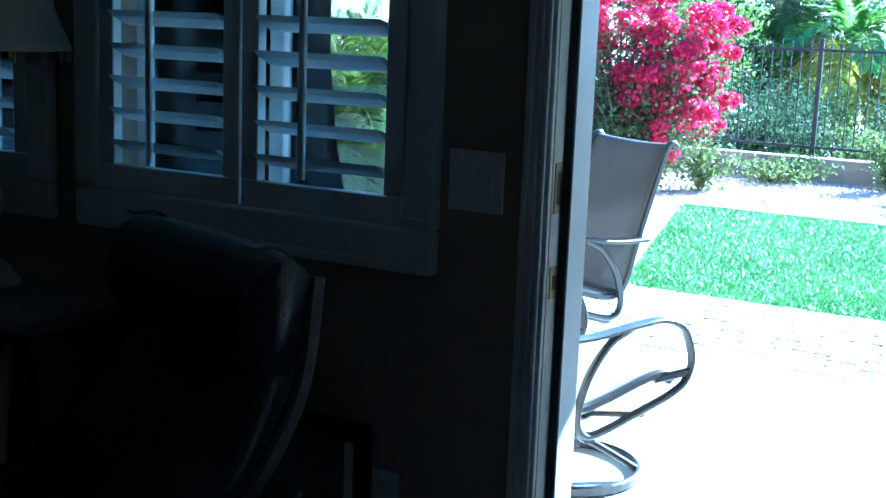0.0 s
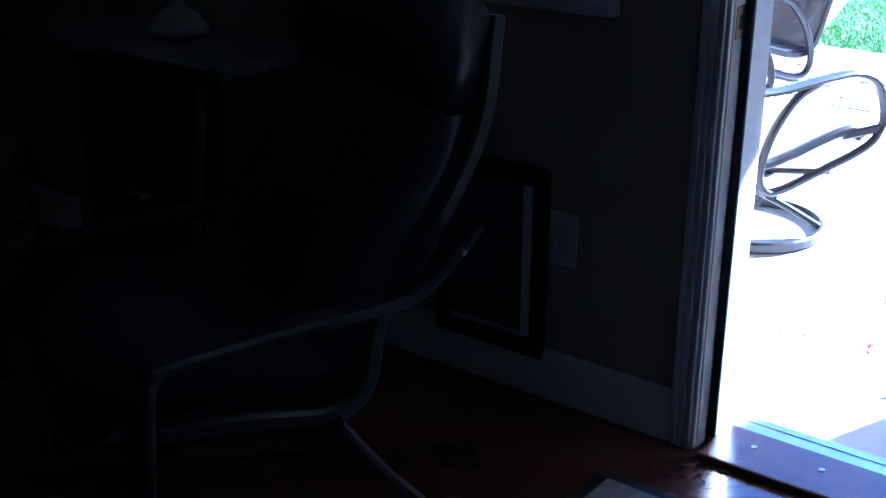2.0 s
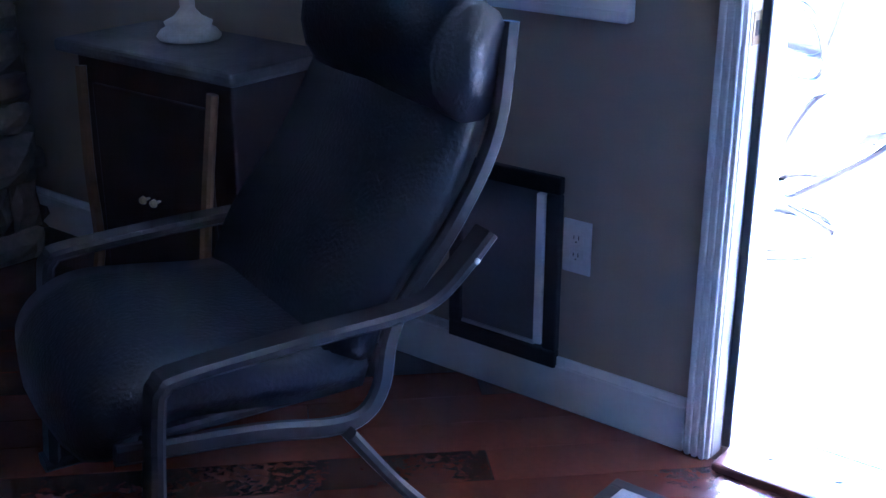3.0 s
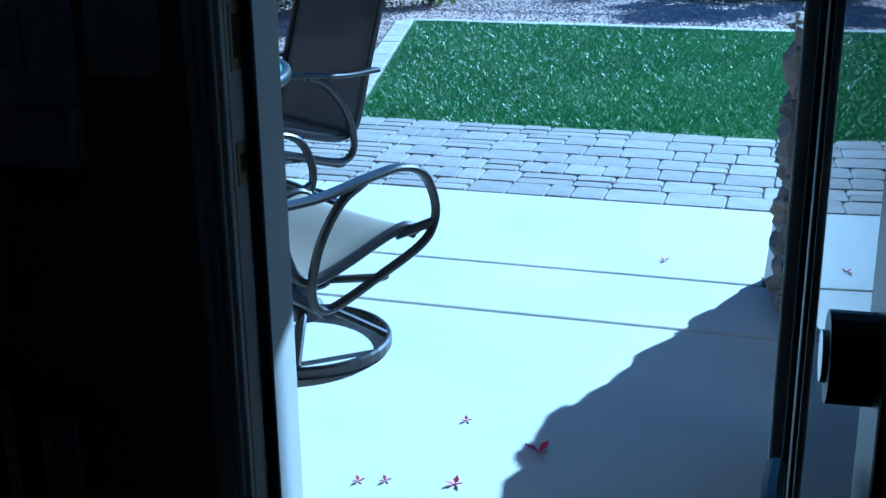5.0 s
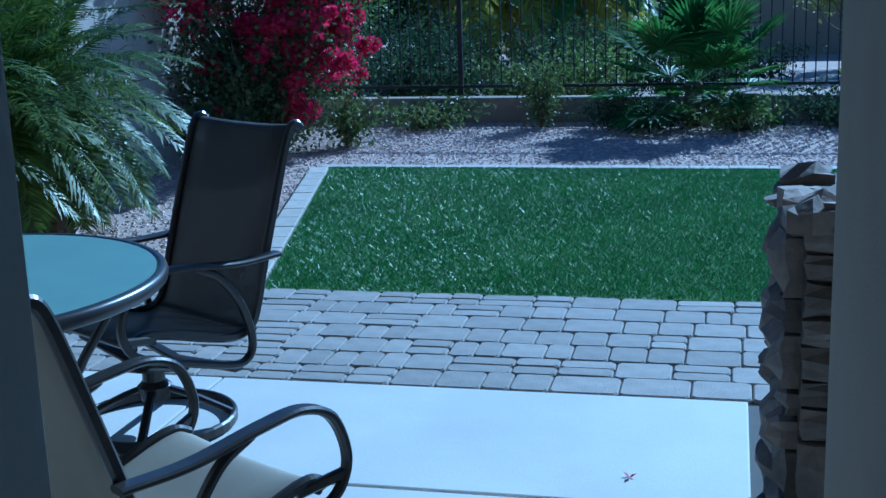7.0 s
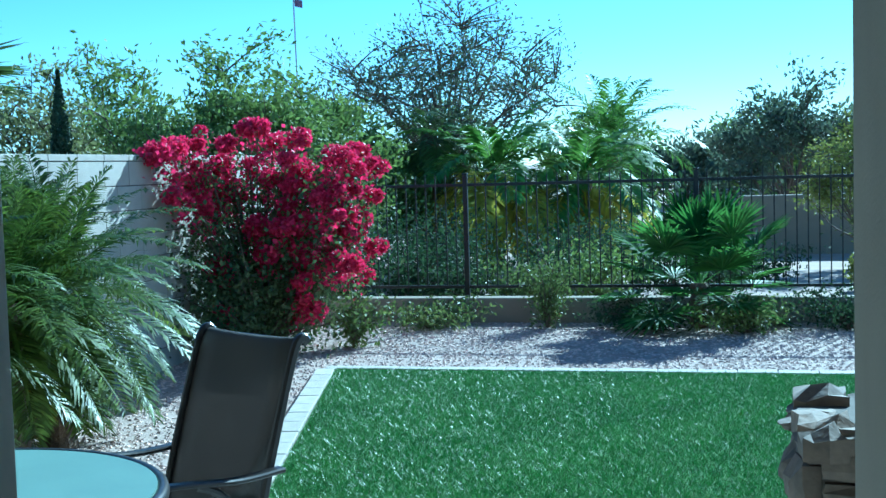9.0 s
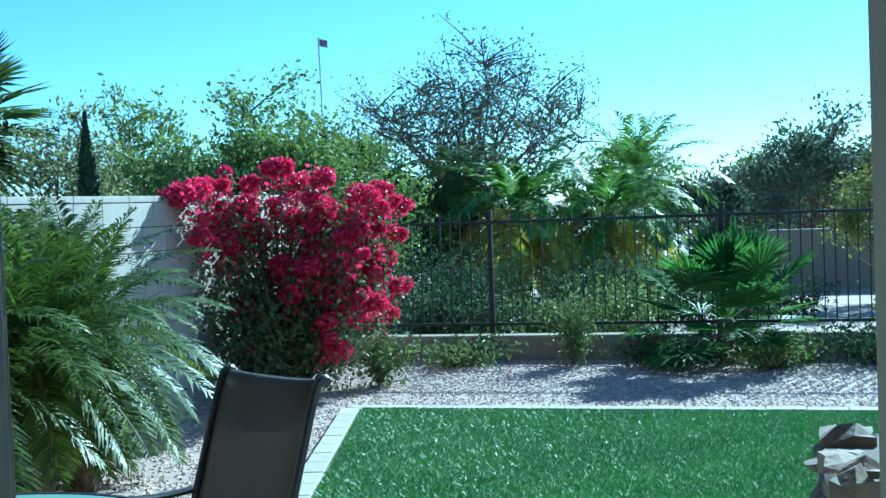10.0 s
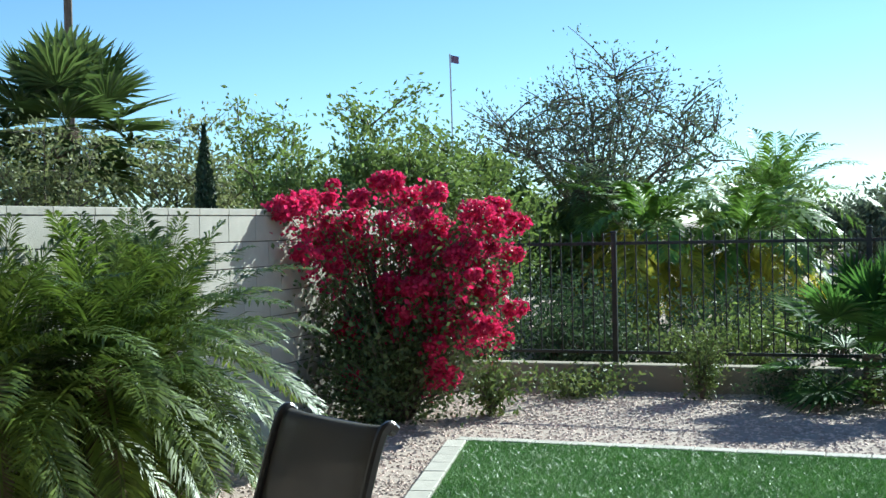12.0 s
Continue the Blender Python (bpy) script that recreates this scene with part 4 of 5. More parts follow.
# bougainvillea against the wall
def bougainvillea(x, y, z):
    r = random.Random(11)
    g = np.random.default_rng(11)
    t = thing("bougainvillea", "large bougainvillea in full magenta bloom by block wall", "bush", pose(x, y, z))
    leaf_c, bract_c = [], []
    ends = [(-0.40, -1.15, 1.84, 0.13), (-0.34, -1.0, 1.88, 0.12), (-0.30, -1.05, 1.48, 0.10), (-0.38, -0.75, 1.92, 0.10), (-0.30, -0.6, 1.6, 0.09)]
    for i in range(175):
        u = r.random() ** 0.75
        ex = r.uniform(-0.48, 1.12)
        ey = r.uniform(-0.95, 0.3) if ex < -0.05 else r.uniform(-0.6, 0.55)
        top = 2.08 - 0.42 * max(0, ex - 0.25) ** 1.4
        ez = top * (0.12 + 0.88 * u)
        reach = 0.68 + 0.32 * min(1.0, (ez / top) * 1.7)
        bloom = 0.0
        if r.random() < (0.20 + 0.60 * min(1, ez / 0.9)) * (1.0 if ex > -0.05 or ez > 1.3 else 0.35):
            bloom = r.uniform(0.045, 0.115)
        ends.append((max(ex * reach, -0.48), ey * reach, ez, bloom))
    for i in range(55):
        ends.append((r.uniform(-0.48, 0.25), r.uniform(-0.95, 0.1), r.uniform(0.15, 1.25), 0.0))
    for ex, ey, ez, bloom in ends:
        e = Vector((ex, ey, ez))
        bm = bmesh.new()
        limb(bm, [(r.uniform(-.15, .15), r.uniform(-.1, .1), -0.04), (e.x * .45, e.y * .45, e.z * .55), e], 0.015, 0.004, 4)
        part("stem", bm, M_BARK, t)
        k = g.uniform(0.35, 1, 95)[:, None]
        leaf_c.append(np.array(e)[None] * k + g.normal(size=(95, 3)) * 0.12)
        if bloom:
            nb = int(60 + 15000 * bloom ** 2)
            shell = unit(g.normal(size=(nb, 3))) * g.uniform(0.55, 1.0, (nb, 1)) * np.array([1.25, 1.0, 0.85]) * bloom
            bract_c.append(np.array(e)[None] + shell)
            trail = g.uniform(0.8, 1.0, (nb // 3, 1))
            bract_c.append(np.array(e)[None] * trail + g.normal(size=(nb // 3, 3)) * bloom * 0.55)
    for c in leaf_c:
        c[:, 2] = np.maximum(c[:, 2], 0.02)
        c[:, 0] = np.maximum(c[:, 0], -0.485)
    v, f = leaf_cloud(np.concatenate(leaf_c), 0.05, g, aspect=0.6)
    raw("foliage", v.tolist(), f.tolist(), M_BOUGLEAF, t)
    v, f = leaf_cloud(np.concatenate(bract_c), 0.05, g, aspect=0.8)
    tagged(raw("bloom", v.tolist(), f.tolist(), M_BRACT, t), "dense magenta flower bracts")
    return t


GZ = PATIO - 0.06
bougainvillea(-3.62, 9.75, GZ)
feather_palm("date_palm", "bushy green pygmy date palm by block wall", -3.70, 5.75, GZ, 0.92, 42, 1.12, 0.24, 48, M_PALM, 5, 1.5, -0.8, 1.3, M_PALMDRY, 0.96, 0.09, 0.2, 0.0078, ((0, 0), (0.36, -0.45), (-0.1, 0.5), (0.30, 0.15), (0.1, -1.0)))
fan_palm("fan_palm", "young green fan palm beside fence", 0.29, 11.55, GZ, 0.42, 22, 0.50, 0.60, M_FAN, 7, 1.45, -0.50, 0.08, 40)
shrub("shrub", "low sprawling green ground shrub on gravel", -2.45, 11.45, GZ, 0.75, 0.32, 1500, M_SHRUB, 21, 0.055, 14, group="shrubs along the fence")
shrub("shrub", "upright leafy green shrub on gravel", -1.22, 11.5, GZ, 0.32, 0.70, 1500, M_SHRUB, 22, 0.05, 12, group="shrubs along the fence")
shrub("shrub", "dark spreading green shrub under fan palm", -0.2, 11.45, GZ, 0.7, 0.38, 1800, M_DARKLEAF, 23, 0.05, 14, group="shrubs along the fence")
shrub("shrub", "low green shrub under fan palm", 0.75, 11.2, GZ, 0.6, 0.36, 1600, M_SHRUB, 24, 0.05, 13, group="shrubs along the fence")
shrub("shrub", "low dark green shrub by fence", 1.7, 11.45, GZ, 0.7, 0.42, 1600, M_DARKLEAF, 25, 0.05, 13, group="shrubs along the fence")
shrub("shrub", "low green shrub by fence", 3.0, 11.45, GZ, 0.7, 0.4, 1200, M_SHRUB, 26, 0.05, 12, group="shrubs along the fence")
shrub("shrub", "wispy grass-green shrub at bougainvillea foot", -2.85, 10.15, GZ, 0.35, 0.6, 900, M_SHRUB, 27, 0.06, 12)
# beyond the fence
tree("mesquite_tree", "feathery olive-green mesquite tree", -6.3, 16.2, GZ, 3.5, 2.3, 28000, M_MESQ, 31, 0.10, 0.12, 30, 0.12, 0.30, 0.33)
tree("mesquite_tree", "feathery olive-green mesquite tree with drooping twigs", -5.95, 18.5, GZ, 3.05, 1.7, 24000, M_MESQ, 32, 0.11, 0.11, 22, 0.2, 0.25, 0.35)
tree("thin_tree", "sparse grey-green tree with fine bare branches", -4.7, 22.0, GZ, 4.9, 3.0, 9000, M_GREYLEAF, 33, 0.09, 0.15, 44, 0.0, 0.42, 0.25)
feather_palm("queen_palm", "palm with yellowing drooping fronds behind fence", -3.1, 18.5, GZ, 1.5, 30, 1.95, 0.5, 36, M_QUEEN, 41, 1.3, -0.9, 1.7, M_PALMDRY, 0.48, 0.14, 0.1, 0.032)
feather_palm("queen_palm", "palm with drooping green and yellow fronds", -1.73, 19.0, GZ, 1.35, 28, 1.8, 0.5, 36, M_QUEEN, 42, 1.3, -0.9, 1.7, M_PALMDRY, 0.58, 0.14, 0.1, 0.032)
feather_palm("queen_palm", "tall upright green feather palm", -1.54, 22.0, GZ, 2.0, 24, 1.9, 0.48, 34, M_QUEEN, 43, 1.45, -0.3, 1.3, None, 0.8, 0.11, 0.2, 0.018)
# shade on this palm is put into its darker leaf colour
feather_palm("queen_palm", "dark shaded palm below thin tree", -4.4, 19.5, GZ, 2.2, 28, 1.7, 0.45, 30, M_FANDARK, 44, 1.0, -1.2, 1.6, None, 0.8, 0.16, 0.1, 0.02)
tree("shade_tree", "dark round-crowned tree far behind fence", 1.8, 26.0, GZ, 3.3, 2.1, 8000, M_GREYLEAF, 34, 0.13, 0.13, 28, 0.0, 0.30, 0.34)
tree("palo_verde", "yellow-green palo verde tree behind fence", 2.5, 18.5, GZ, 2.2, 1.2, 6000, M_YELLEAF, 35, 0.08, 0.09, 22, 0.1, 0.25, 0.36)
tree("shade_tree", "green garden tree beyond block wall", -9.3, 15.5, GZ, 3.5, 1.8, 8000, M_OLIVE, 36, 0.10, 0.11, 24, 0.1, 0.2, 0.36)
tree("shade_tree", "green garden tree beyond block wall", -10.7, 14.2, GZ, 3.35, 1.7, 7000, M_OLIVE, 37, 0.10, 0.11, 24, 0.1, 0.15, 0.36)
tree("shade_tree", "rounded green tree beyond block wall", -9.6, 18.5, GZ, 4.0, 1.7, 7000, M_MESQ, 38, 0.11, 0.11, 22, 0.0, 0.3, 0.36)
tree("shade_tree", "leafy green tree beyond block wall", -7.4, 14.5, GZ, 2.8, 1.2, 5000, M_MESQ, 39, 0.09, 0.08, 20, 0.0, 0.2, 0.36)
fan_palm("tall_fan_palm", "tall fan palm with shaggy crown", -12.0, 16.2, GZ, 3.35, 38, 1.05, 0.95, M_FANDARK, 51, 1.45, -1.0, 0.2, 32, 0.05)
for i, (tx, ty, th) in enumerate(((-3.0, 34.0, 3.6), (-0.6, 32.0, 3.0), (1.6, 36.0, 3.2), (4.6, 33.0, 3.4), (-7.5, 33.0, 3.6), (-12.0, 30.0, 3.8))):
    tree("distant_tree", "hazy green tree far behind the gardens", tx, ty, GZ, th, 2.3, 5000, M_GREYLEAF if i % 2 else M_MESQ, 80 + i, 0.2, 0.12, 20, 0.0, 0.12, 0.4)
# slim cypress
cy = thing("cypress", "slim dark pencil cypress", "tree", pose(-8.1, 14.0, GZ))
part("trunk", tube([(0, 0, -0.05), (0, 0, 2.6)], 0.04, 6), M_BARK, cy)
g = np.random.default_rng(61)
hh = g.uniform(0.1, 3.08, 5200)
rr = 0.15 * np.minimum(1, (3.12 - hh) / 0.9) * g.uniform(0.3, 1, 5200)
aa = g.uniform(0, 6.28, 5200)
v, f = leaf_cloud(np.stack([np.cos(aa) * rr, np.sin(aa) * rr, hh], 1), 0.07, g, np.tile(np.array([0, 0, 1.0]), (5200, 1)))
raw("crown", v.tolist(), f.tolist(), M_CYPRESS, cy)
# bushes and rocks behind the fence
for i, (bx, by, bw, bh, mm, lab) in enumerate(((-3.2, 13.4, 0.9, 0.8, M_DARKLEAF, "dark green bush behind fence"), (-1.8, 13.2, 0.8, 0.55, M_SHRUB, "green bush behind fence"), (-0.9, 13.3, 0.7, 0.75, M_MESQ, "light green bush behind fence"),
                                          (-4.3, 14.0, 1.0, 1.0, M_DARKLEAF, "dark green bush behind fence"), (0.9, 16.0, 0.7, 0.5, M_DARKLEAF, "dark green bush behind fence"), (2.2, 15.0, 0.3, 0.45, M_YELLEAF, "small yellow-green bush behind fence"),
                                          (-2.6, 14.2, 0.9, 0.95, M_DARKLEAF, "dark green bush behind fence"), (-0.2, 14.4, 0.8, 0.8, M_DARKLEAF, "dark green bush behind fence"), (-1.4, 16.4, 1.1, 1.0, M_DARKLEAF, "dark green bush behind fence"), (-3.4, 16.0, 1.1, 1.2, M_DARKLEAF, "dark green bush behind fence"), (-4.0, 13.2, 0.8, 0.9, M_DARKLEAF, "dark green bush behind fence"), (-2.4, 13.0, 0.7, 0.6, M_DARKLEAF, "dark green bush behind fence"), (-1.6, 14.3, 0.9, 0.9, M_DARKLEAF, "dark green bush behind fence"), (-3.6, 15.0, 1.1, 1.1, M_DARKLEAF, "dark green bush behind fence"), (-0.6, 15.6, 1.0, 0.9, M_DARKLEAF, "dark green bush behind fence"), (0.5, 14.0, 0.8, 0.55, M_DARKLEAF, "dark green bush behind fence"), (-6.0, 24.0, 2.2, 1.6, M_DARKLEAF, "dark green hedge bush far off"), (-2.5, 25.0, 2.2, 1.5, M_DARKLEAF, "dark green hedge bush far off"), (0.4, 24.0, 1.5, 1.0, M_MESQ, "green bush far off"))):
    shrub("bush", lab, bx, by, GZ, bw, bh, 1500, mm, 70 + i, 0.075 if by < 20 else 0.16, 14, "bush", "bushes beyond the fence")
for i, (bx, by, s) in enumerate(((-2.6, 13.9, 0.30), (-3.4, 14.6, 0.36), (-1.3, 14.0, 0.26), (-2.0, 15.2, 0.42))):
    bm = bmesh.new()
    bmesh.ops.create_icosphere(bm, subdivisions=3, radius=s)
    for vv in bm.verts:
        vv.co *= 1 + 0.35 * noise.noise(vv.co * 3.0 / s * 0.5 + Vector((i * 7, 0, 0)))
        vv.co.z = max(vv.co.z * 0.7, -0.1)
    ob = new("boulder", mesh_of("boulder", bm, M_STONE))
    ob.matrix_world = pose(bx, by, GZ + 0.06)
    tagged(ob, "rounded grey-brown boulder behind fence", "boulder", "boulders")
# flag pole and utility pole
pole = thing("flag_pole", "tall thin white pole with small flag", "flagpole", pose(-14.89, 42.0, GZ))
part("pole", tube([(0, 0, -0.1), (-0.1, 0, 8.0)], 0.028, 8), M_POLE, pole)
bm = bmesh.new()
gv = [[bm.verts.new((i * 0.075 - 0.06, 0.05 * math.sin(i * 1.6), 7.95 - j * 0.27 - 0.02 * i)) for j in range(2)] for i in range(5)]
for i in range(4):
    bm.faces.new((gv[i][0], gv[i + 1][0], gv[i + 1][1], gv[i][1]))
fl = part("flag", bm, M_FLAG, pole, "small faded flag")
fl.modifiers.new("thick", "SOLIDIFY").thickness = 0.012
post = thing("utility_pole", "slender brown pole above tall palm", "pole", pose(-16.4, 22.0, GZ))
part("pole", tube([(0, 0, -0.1), (0, 0, 9.0)], 0.09, 8), M_BARK, post)


# ---- patio furniture ----
def sling_chair(m, seat_mat, back_mat, label):
    """Swivel rocker: faces local +x, stands on z = 0."""
    c = thing("patio_chair", label, "chair", m, "chairs round the patio table")
    W = 0.275
    line = [(-0.46, 1.015), (-0.435, 1.03), (-0.40, 0.99), (-0.335, 0.80), (-0.265, 0.58), (-0.225, 0.44), (-0.19, 0.365), (-0.12, 0.34), (0.0, 0.365), (0.15, 0.41), (0.24, 0.425), (0.29, 0.405)]
    pts = smooth_line([(x, 0, z) for x, z in line], 5)
    cut = 6 * 5 + 2
    for sy in (-1, 1):
        q = [p + Vector((0, sy * W, 0)) for p in pts]
        part("side_rail", sweep(bmesh.new(), q, flat(0.026, 0.034), (0, 1, 0)), M_BRONZE, c, smooth=False)
    def cloth(ps, mt, n):
        bm = bmesh.new()
        rows = []
        for p in ps:
            rows.append([bm.verts.new((p.x, W * 0.97 * s, p.z - 0.010 * (1 - s * s))) for s in (-1, -0.6, -0.2, 0.2, 0.6, 1)])
        for a, b in zip(rows, rows[1:]):
            for j in range(5):
                bm.faces.new((a[j], a[j + 1], b[j + 1], b[j]))
        o = part(n, bm, mt, c, smooth=True)
        o.modifiers.new("thick", "SOLIDIFY").thickness = 0.004
        return o
    cloth(pts[:cut + 1], back_mat, "back_sling")
    cloth(pts[cut:], seat_mat, "seat_sling")
    for x, z in ((-0.45, 1.01), (0.275, 0.39), (-0.2, 0.345)):
        part("crossbar", tube([(x, -W, z), (x, W, z)], 0.012), M_BRONZE, c)
    for sy in (-1, 1):
        y = sy * (W + 0.035)
        arm = [(-0.30, sy * (W + 0.03), 0.60), (-0.12, y, 0.60), (0.08, y, 0.625), (0.20, y, 0.63), (0.29, y, 0.59), (0.335, y, 0.50), (0.33, y, 0.425), (0.27, y, 0.365), (0.08, y, 0.30), (-0.06, y, 0.258), (-0.125, y, 0.255), (-0.16, y, 0.29), (-0.16, y, 0.36), (-0.12, y, 0.47), (-0.04, y, 0.57), (0.05, y, 0.615)]
        ps = smooth_line(arm, 6)
        def section(t):
            k = max(0.0, 1 - t / 0.30)
            return flat(0.030 + 0.018 * min(1, k * 2), 0.018 + 0.008 * (1 - min(1, k * 2)))
        part("arm_loop", sweep(bmesh.new(), ps, section, (0, 1, 0)), M_BRONZE, c)
        part("bracket", sweep(bmesh.new(), [Vector((0.20, sy * W, 0.405)), Vector((0.325, y, 0.43))], flat(0.03, 0.02), (0, 0, 1)), M_BRONZE, c)
    for x in (-0.10, 0.12):
        part("under_bar", sweep(bmesh.new(), [Vector((x, -W - 0.03, 0.235 + 0.06 * (x > 0))), Vector((x * 0.6, 0, 0.22)), Vector((x, W + 0.03, 0.235 + 0.06 * (x > 0)))], flat(0.045, 0.02), (1, 0, 0)), M_BRONZE, c)
    hub = part("swivel_hub", lathe([(0.05, 0.10), (0.055, 0.13), (0.06, 0.15), (0.04, 0.17), (0.04, 0.21), (0.09, 0.22), (0.09, 0.228)], 18), M_BRONZE, c)
    ring = [Vector((0.27 * math.cos(2 * math.pi * k / 40), 0.27 * math.sin(2 * math.pi * k / 40), 0.022)) for k in range(40)]
    base = part("base_ring", sweep(bmesh.new(), ring, flat(0.022, 0.040), None, True), M_BRONZE, c)
    base.matrix_basis = hub.matrix_basis = pose(0.04, 0, 0)
    for k in range(4):
        a = math.pi / 4 + k * math.pi / 2
        u = Vector((math.cos(a), math.sin(a), 0))
        part("spoke", sweep(bmesh.new(), smooth_line([Vector((0, 0, 0.14)) + u * 0.04, Vector((0, 0, 0.11)) + u * 0.12, Vector((0, 0, 0.04)) + u * 0.262], 4), flat(0.032, 0.02)), M_BRONZE, hub)
    return c


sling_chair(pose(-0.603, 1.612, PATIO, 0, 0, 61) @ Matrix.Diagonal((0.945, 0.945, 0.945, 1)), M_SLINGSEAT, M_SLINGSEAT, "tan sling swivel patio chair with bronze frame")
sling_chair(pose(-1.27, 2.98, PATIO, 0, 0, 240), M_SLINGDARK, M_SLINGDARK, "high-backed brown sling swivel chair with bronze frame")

table = thing("patio_table", "round patio table with frosted glass top", "table", pose(-1.52, 2.14, PATIO))
part("glass_top", lathe([(0.615, 0.714), (0.615, 0.726)], 64), M_TABLEGLASS, table, "pale frosted glass top", False)
rim = [Vector((0.63 * math.cos(2 * math.pi * k / 64), 0.63 * math.sin(2 * math.pi * k / 64), 0.705)) for k in range(64)]
part("rim", sweep(bmesh.new(), rim, [(u * 0.8, v) for u, v in circ(0.024, 10)], None, True), M_BRONZE, table, smooth=True)
for k in range(4):
    a = math.pi / 4 + k * math.pi / 2
    u = Vector((math.cos(a), math.sin(a), 0))
    part("leg", sweep(bmesh.new(), smooth_line([u * 0.60 + Vector((0, 0, 0.69)), u * 0.45 + Vector((0, 0, 0.5)), u * 0.36 + Vector((0, 0, 0.3)), u * 0.5 + Vector((0, 0, 0.012))], 5), flat(0.035, 0.025)), M_BRONZE, table)
lowring = [Vector((0.36 * math.cos(2 * math.pi * k / 40), 0.36 * math.sin(2 * math.pi * k / 40), 0.30)) for k in range(40)]
part("brace_ring", sweep(bmesh.new(), lowring, circ(0.012, 6), None, True), M_BRONZE, table)

# fallen petals
for i, (px, py, s, a) in enumerate(((0.38, 2.74, 1.0, 20), (-0.13, 0.895, 0.8, 70), (-0.067, 0.914, 0.8, 10), (0.102, 0.944, 1.1, 40), (0.035, 1.28, 0.8, 120), (0.262, 1.16, 1.7, 15))):
    bm = bmesh.new()
    for k in range(3):
        w = k * 2.1 + i
        q = [bm.verts.new(p) for p in ((0, 0, 0.002), (0.012 * math.cos(w - .6), 0.012 * math.sin(w - .6), 0.007), (0.022 * math.cos(w), 0.022 * math.sin(w), 0.012), (0.012 * math.cos(w + .6), 0.012 * math.sin(w + .6), 0.007))]
        bm.faces.new(q)
    ob = new("fallen_petal", mesh_of("fallen_petal", bm, M_PETAL))
    ob.modifiers.new("thick", "SOLIDIFY").thickness = 0.0012
    ob.matrix_world = pose(px, py, PATIO, 0, 0, a) @ Matrix.Diagonal((s, s, s, 1))
    tagged(ob, "dry magenta bougainvillea bract on concrete", "petal", "fallen petals")

# ---- stone pier of the patio roof ----
pier = thing("stone_pier", "stacked ledge stone pier with stucco post", "pier", pose(0, 0, PATIO), kind="structure")
PX0, PX1, PY0, PY1, PH = 0.84, 1.44, 2.20, 2.80, 0.93
part("core", boxbm((PX0, PY0, -0.05), (PX1, PY1, PH)), M_MORTAR, pier)
part("post", boxbm((PX0 + 0.235, PY0 + 0.12, PH), (PX1 - 0.09, PY1 - 0.1, 2.61), 0.01), M_STUCCO, pier, "beige stucco post")
stone_face(pier, (PX0, PY1, 0), 180, PY1 - PY0, 0, PH, 0.07, seed=8)
stone_face(pier, (PX0, PY0, 0), -90, PX1 - PX0, 0, PH, 0.07, seed=9)
stone_face(pier, (PX1, PY1, 0), 90, PX1 - PX0, 0, PH, 0.07, seed=10)
# rough cap stones, each a flat slab with a chipped edge
rnd = random.Random(5)
caps = [(-0.05, 0.06, -0.05, 0.10), (-0.045, 0.09, 0.11, 0.27), (-0.05, 0.07, 0.28, 0.46), (-0.045, 0.10, 0.47, 0.64), (0.07, 0.16, -0.05, 0.10), (0.11, 0.165, 0.11, 0.46),
        (0.17, 0.34, -0.05, 0.11), (0.35, 0.50, -0.045, 0.11), (0.51, 0.65, -0.05, 0.11), (0.12, 0.36, 0.51, 0.64), (0.37, 0.65, 0.51, 0.64)]
for i, (x0, x1, y0, y1) in enumerate(caps):
    rise = rnd.uniform(-0.018, 0.035)
    bm = bmesh.new()
    n = 3
    up = [[bm.verts.new((PX0 + x0 + (x1 - x0) * u / n + rnd.uniform(-.012, .012), PY0 + y0 + (y1 - y0) * w / n + rnd.uniform(-.012, .012), PH + 0.02 + rise + rnd.uniform(-.014, .016) - 0.022 * (u in (0, n) or w in (0, n)))) for w in range(n + 1)] for u in range(n + 1)]
    for u in range(n):
        for w in range(n):
            bm.faces.new((up[u][w], up[u + 1][w], up[u + 1][w + 1], up[u][w + 1]))
    loop = [up[u][0] for u in range(n + 1)] + [up[n][w] for w in range(1, n + 1)] + [up[u][n] for u in range(n - 1, -1, -1)] + [up[0][w] for w in range(n - 1, 0, -1)]
    low = [bm.verts.new((v.co.x, v.co.y, PH - 0.03)) for v in loop]
    for k in range(len(loop)):
        q = (k + 1) % len(loop)
        bm.faces.new((loop[k], low[k], low[q], loop[q]))
    part("cap_stone", bm, M_STONE, pier)

# ---- pieces of walls, floors and pavements ----
stone_face(fire, (-2.13, -2.4, 0), 0, 2.24, 0, 2.55, 0.055, lambda y, z: 1.0 < y < 1.94 and 0.42 < z < 1.1, seed=3)
stone_face(fire, (-2.13, -0.16, 0), 90, 0.36, 0, 2.5, 0.04, None, seed=6)

# pavers: rows of mixed sizes, some split in two
paver_me = {}


def paver(w, d):
    key = (round(w, 3), round(d, 3))
    if key not in paver_me:
        bm = bmesh.new()
        def ring(i, z):
            a, b, c = w / 2 - i, d / 2 - i, 0.013
            return [bm.verts.new((x, y, z)) for x, y in ((a - c, b), (-a + c, b), (-a, b - c), (-a, -b + c), (-a + c, -b), (a - c, -b), (a, -b + c), (a, b - c))]
        lo, mid, hi = ring(0.002, -0.06), ring(0.002, -0.007), ring(0.008, 0.0)
        for r0, r1 in ((lo, mid), (mid, hi)):
            for k in range(8):
                bm.faces.new((r0[k], r0[(k + 1) % 8], r1[(k + 1) % 8], r1[k]))
        bm.faces.new(hi)
        paver_me[key] = mesh_of("paver", bm, M_PAVER)
    return paver_me[key]


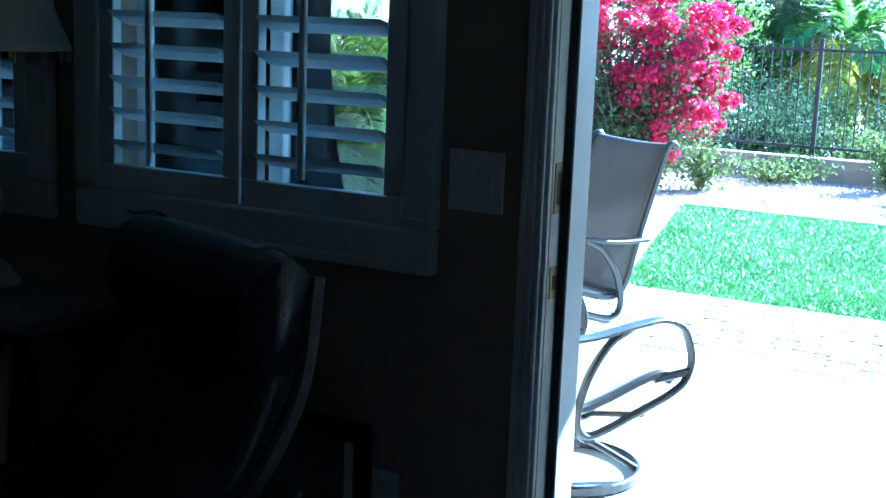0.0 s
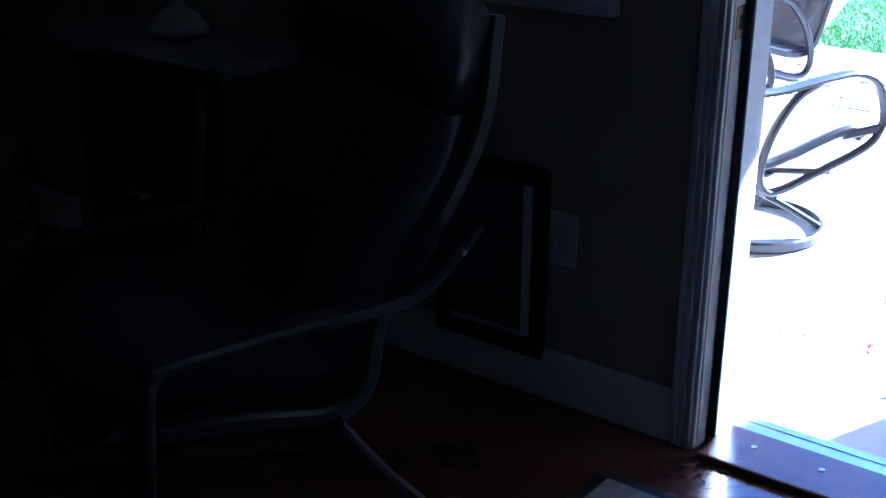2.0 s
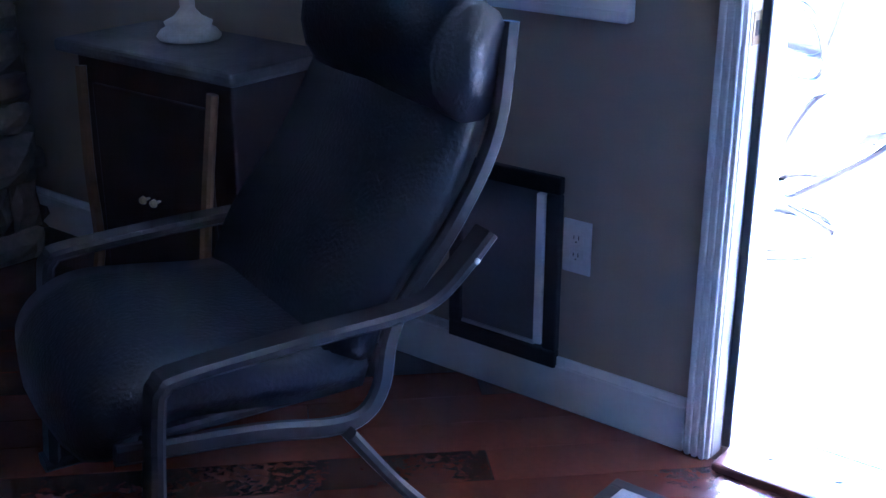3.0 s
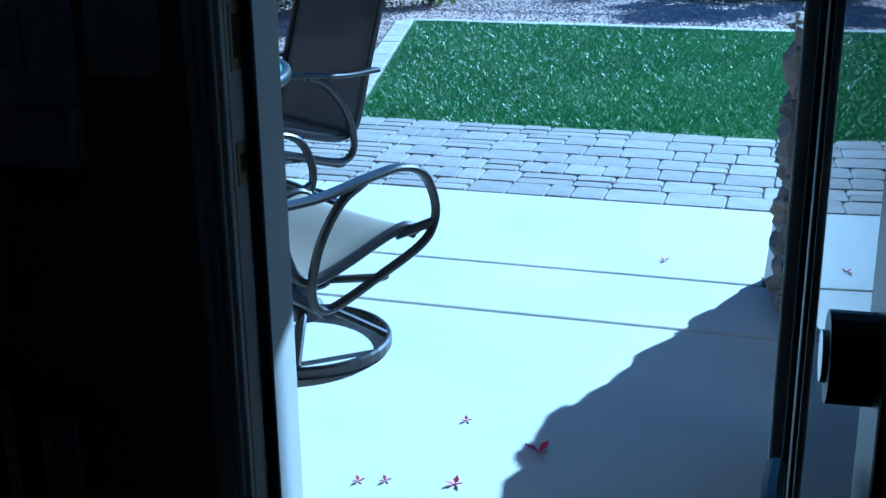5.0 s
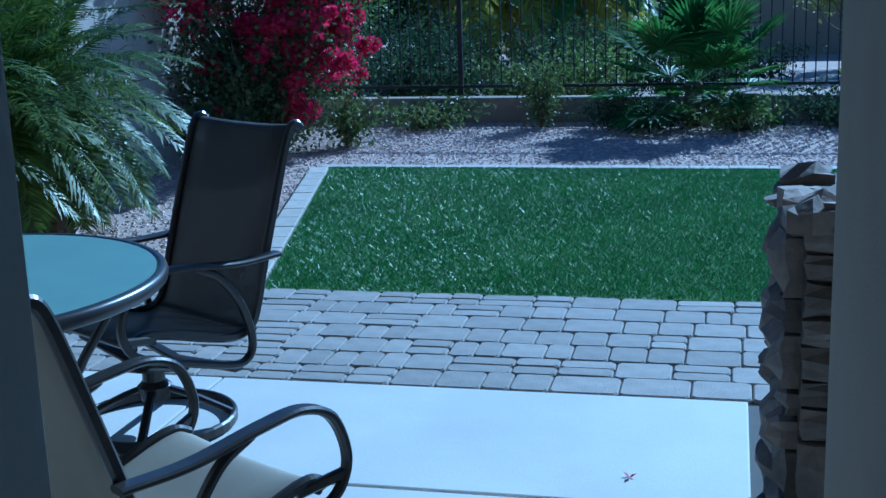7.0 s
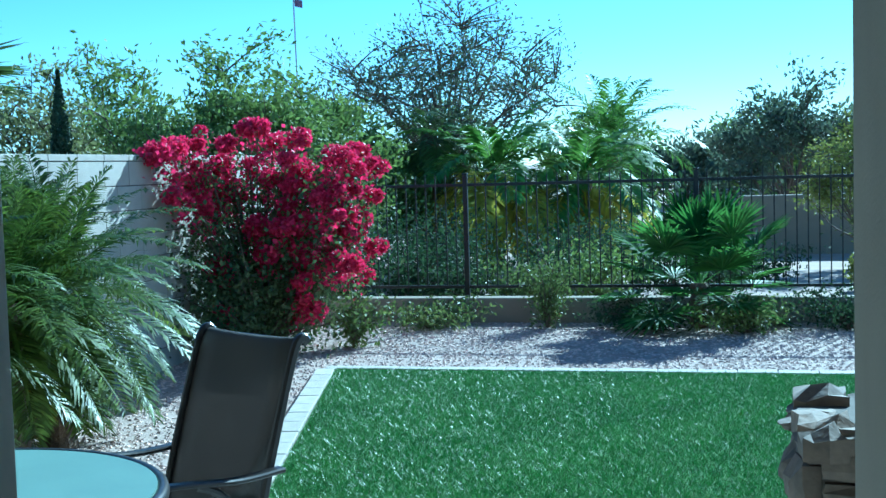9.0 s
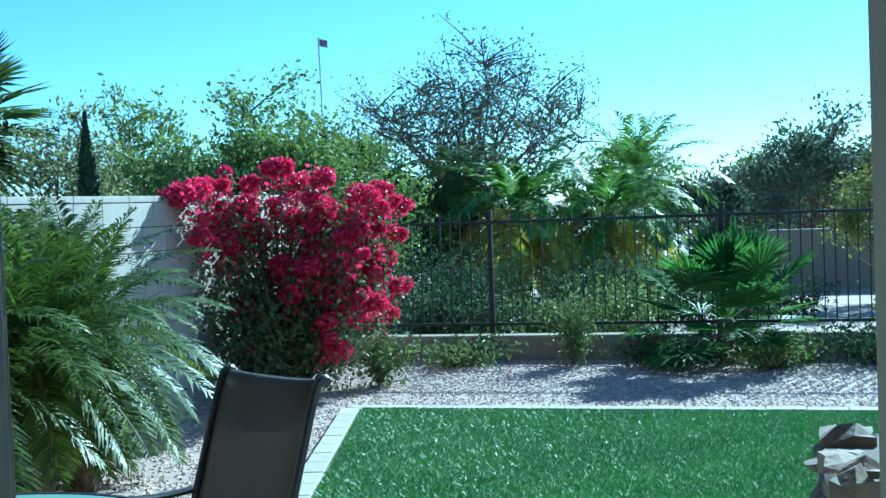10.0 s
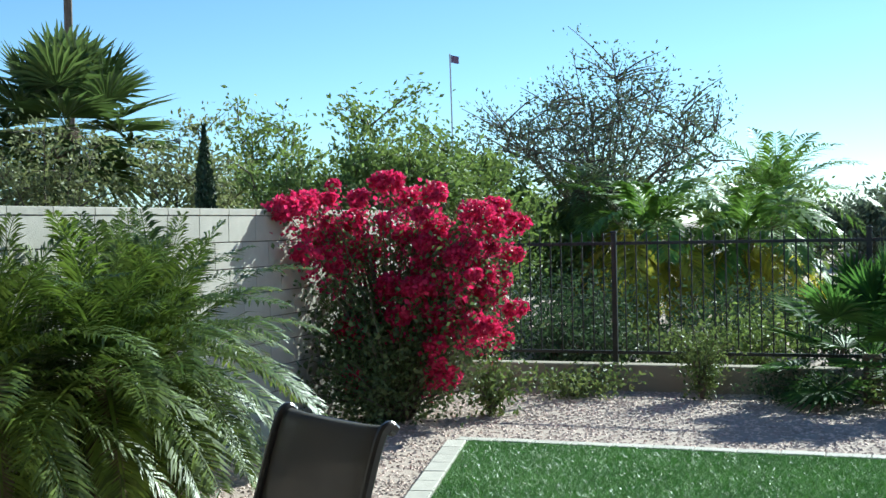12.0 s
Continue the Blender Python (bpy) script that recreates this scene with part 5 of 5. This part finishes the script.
rnd = random.Random(12)
rows = 7
rh = (4.82 - SLAB_Y - 0.004) / rows
for r in range(rows):
    x = -3.2 - rnd.uniform(0, 0.15)
    while x < 2.3:
        w = rnd.choice((0.11, 0.15, 0.18, 0.22, 0.26))
        yc = SLAB_Y + 0.004 + rh * (r + 0.5)
        cells = [(yc, rh)]
        if rnd.random() < 0.38 and w > 0.14:
            cells = [(yc - rh * 0.25, rh * 0.5), (yc + rh * 0.25, rh * 0.5)]
        for cy0, hgt in cells:
            o = new("paver", paver(w, hgt))
            o.parent = paving
            o.matrix_basis = pose(x + w / 2, cy0, PATIO + rnd.uniform(-0.003, 0.002), rnd.uniform(-.5, .5), rnd.uniform(-.5, .5), rnd.uniform(-.6, .6))
        x += w


def curb_run(a, b, width):
    a, b = Vector((*a, 0)), Vector((*b, 0))
    d = b - a
    n = max(1, round(d.length / 0.30))
    ang = math.degrees(math.atan2(d.y, d.x))
    for i in range(n):
        p = a.lerp(b, (i + 0.5) / n)
        o = new("edging_paver", curb_me(round(d.length / n - 0.004, 3), width))
        o.parent = curb
        o.matrix_basis = pose(p.x, p.y, PATIO + 0.004 + rnd.uniform(-.002, .002), 0, 0, ang + rnd.uniform(-.5, .5))


curb_cache = {}


def curb_me(w, d):
    if (w, d) not in curb_cache:
        curb_cache[(w, d)] = mesh_of("edging_paver", boxbm((-w / 2, -d / 2, -0.1), (w / 2, d / 2, 0), 0.008), M_CURB)
    return curb_cache[(w, d)]


curb_run((-2.62, 8.655), (6.0, 8.665), 0.13)
curb_run((-1.72, 4.82), (-2.60, 8.58), 0.15)

# blocks of the side wall
blk = mesh_of("block", boxbm((-0.012, -0.197, 0.004), (0.0, 0.197, 0.196), 0.003), M_BLOCK)
capb = mesh_of("cap_block", boxbm((-0.20, -0.198, 0.0), (0.006, 0.198, 0.05), 0.004), M_BLOCK)
for r in range(9):
    for k in range(29):
        yy = 0.5 + k * 0.4 + (0.2 if r % 2 else 0)
        o = new("block", blk)
        o.parent = block_wall
        o.matrix_basis = pose(BX, yy, -0.185 + r * 0.2)
for k in range(29):
    o = new("cap_block", capb)
    o.parent = block_wall
    o.matrix_basis = pose(BX, 0.5 + k * 0.4, 1.616)

# diagonal floor planks
plank_len, plank_w = 1.2, 0.125
pl_me = mesh_of("plank", boxbm((-plank_len / 2 + 0.0007, -plank_w / 2 + 0.0007, -0.012), (plank_len / 2 - 0.0007, plank_w / 2 - 0.0007, 0.0), 0.0012), M_WOODFLOOR)
ca = math.cos(radians(45))
for i in range(-34, 34):
    for j in range(-6, 7):
        u, w = j * plank_len + (i * 0.41 % plank_len), i * plank_w
        cx, cy0 = ca * (u - w), ca * (u + w) - 1.6
        reach = ca * (plank_len + plank_w) / 2
        if cx + reach < -2.5 or cx - reach > 3.0 or cy0 - reach > -0.002 or cy0 + reach < -5.0:
            continue
        inside = -2.49 < cx - reach and cx + reach < 2.99 and cy0 + reach < -0.002 and cy0 - reach > -4.99
        if inside:
            o = new("plank", pl_me)
            o.parent = subfloor
            o.matrix_basis = pose(cx, cy0, 0.0, 0, 0, 45)
        else:
            bm = boxbm((-plank_len / 2 + 0.0007, -plank_w / 2 + 0.0007, -0.012), (plank_len / 2 - 0.0007, plank_w / 2 - 0.0007, 0.0))
            bmesh.ops.transform(bm, matrix=pose(cx, cy0, 0, 0, 0, 45), verts=bm.verts)
            for co, no in (((-2.49, 0, 0), (-1, 0, 0)), ((2.99, 0, 0), (1, 0, 0)), ((0, -0.002, 0), (0, 1, 0)), ((0, -4.99, 0), (0, -1, 0))):
                geom = bm.verts[:] + bm.edges[:] + bm.faces[:]
                bmesh.ops.bisect_plane(bm, geom=geom, plane_co=co, plane_no=no, clear_outer=True)
            if len(bm.faces) > 2:
                part("plank", bm, M_WOODFLOOR, subfloor)
            else:
                bm.free()
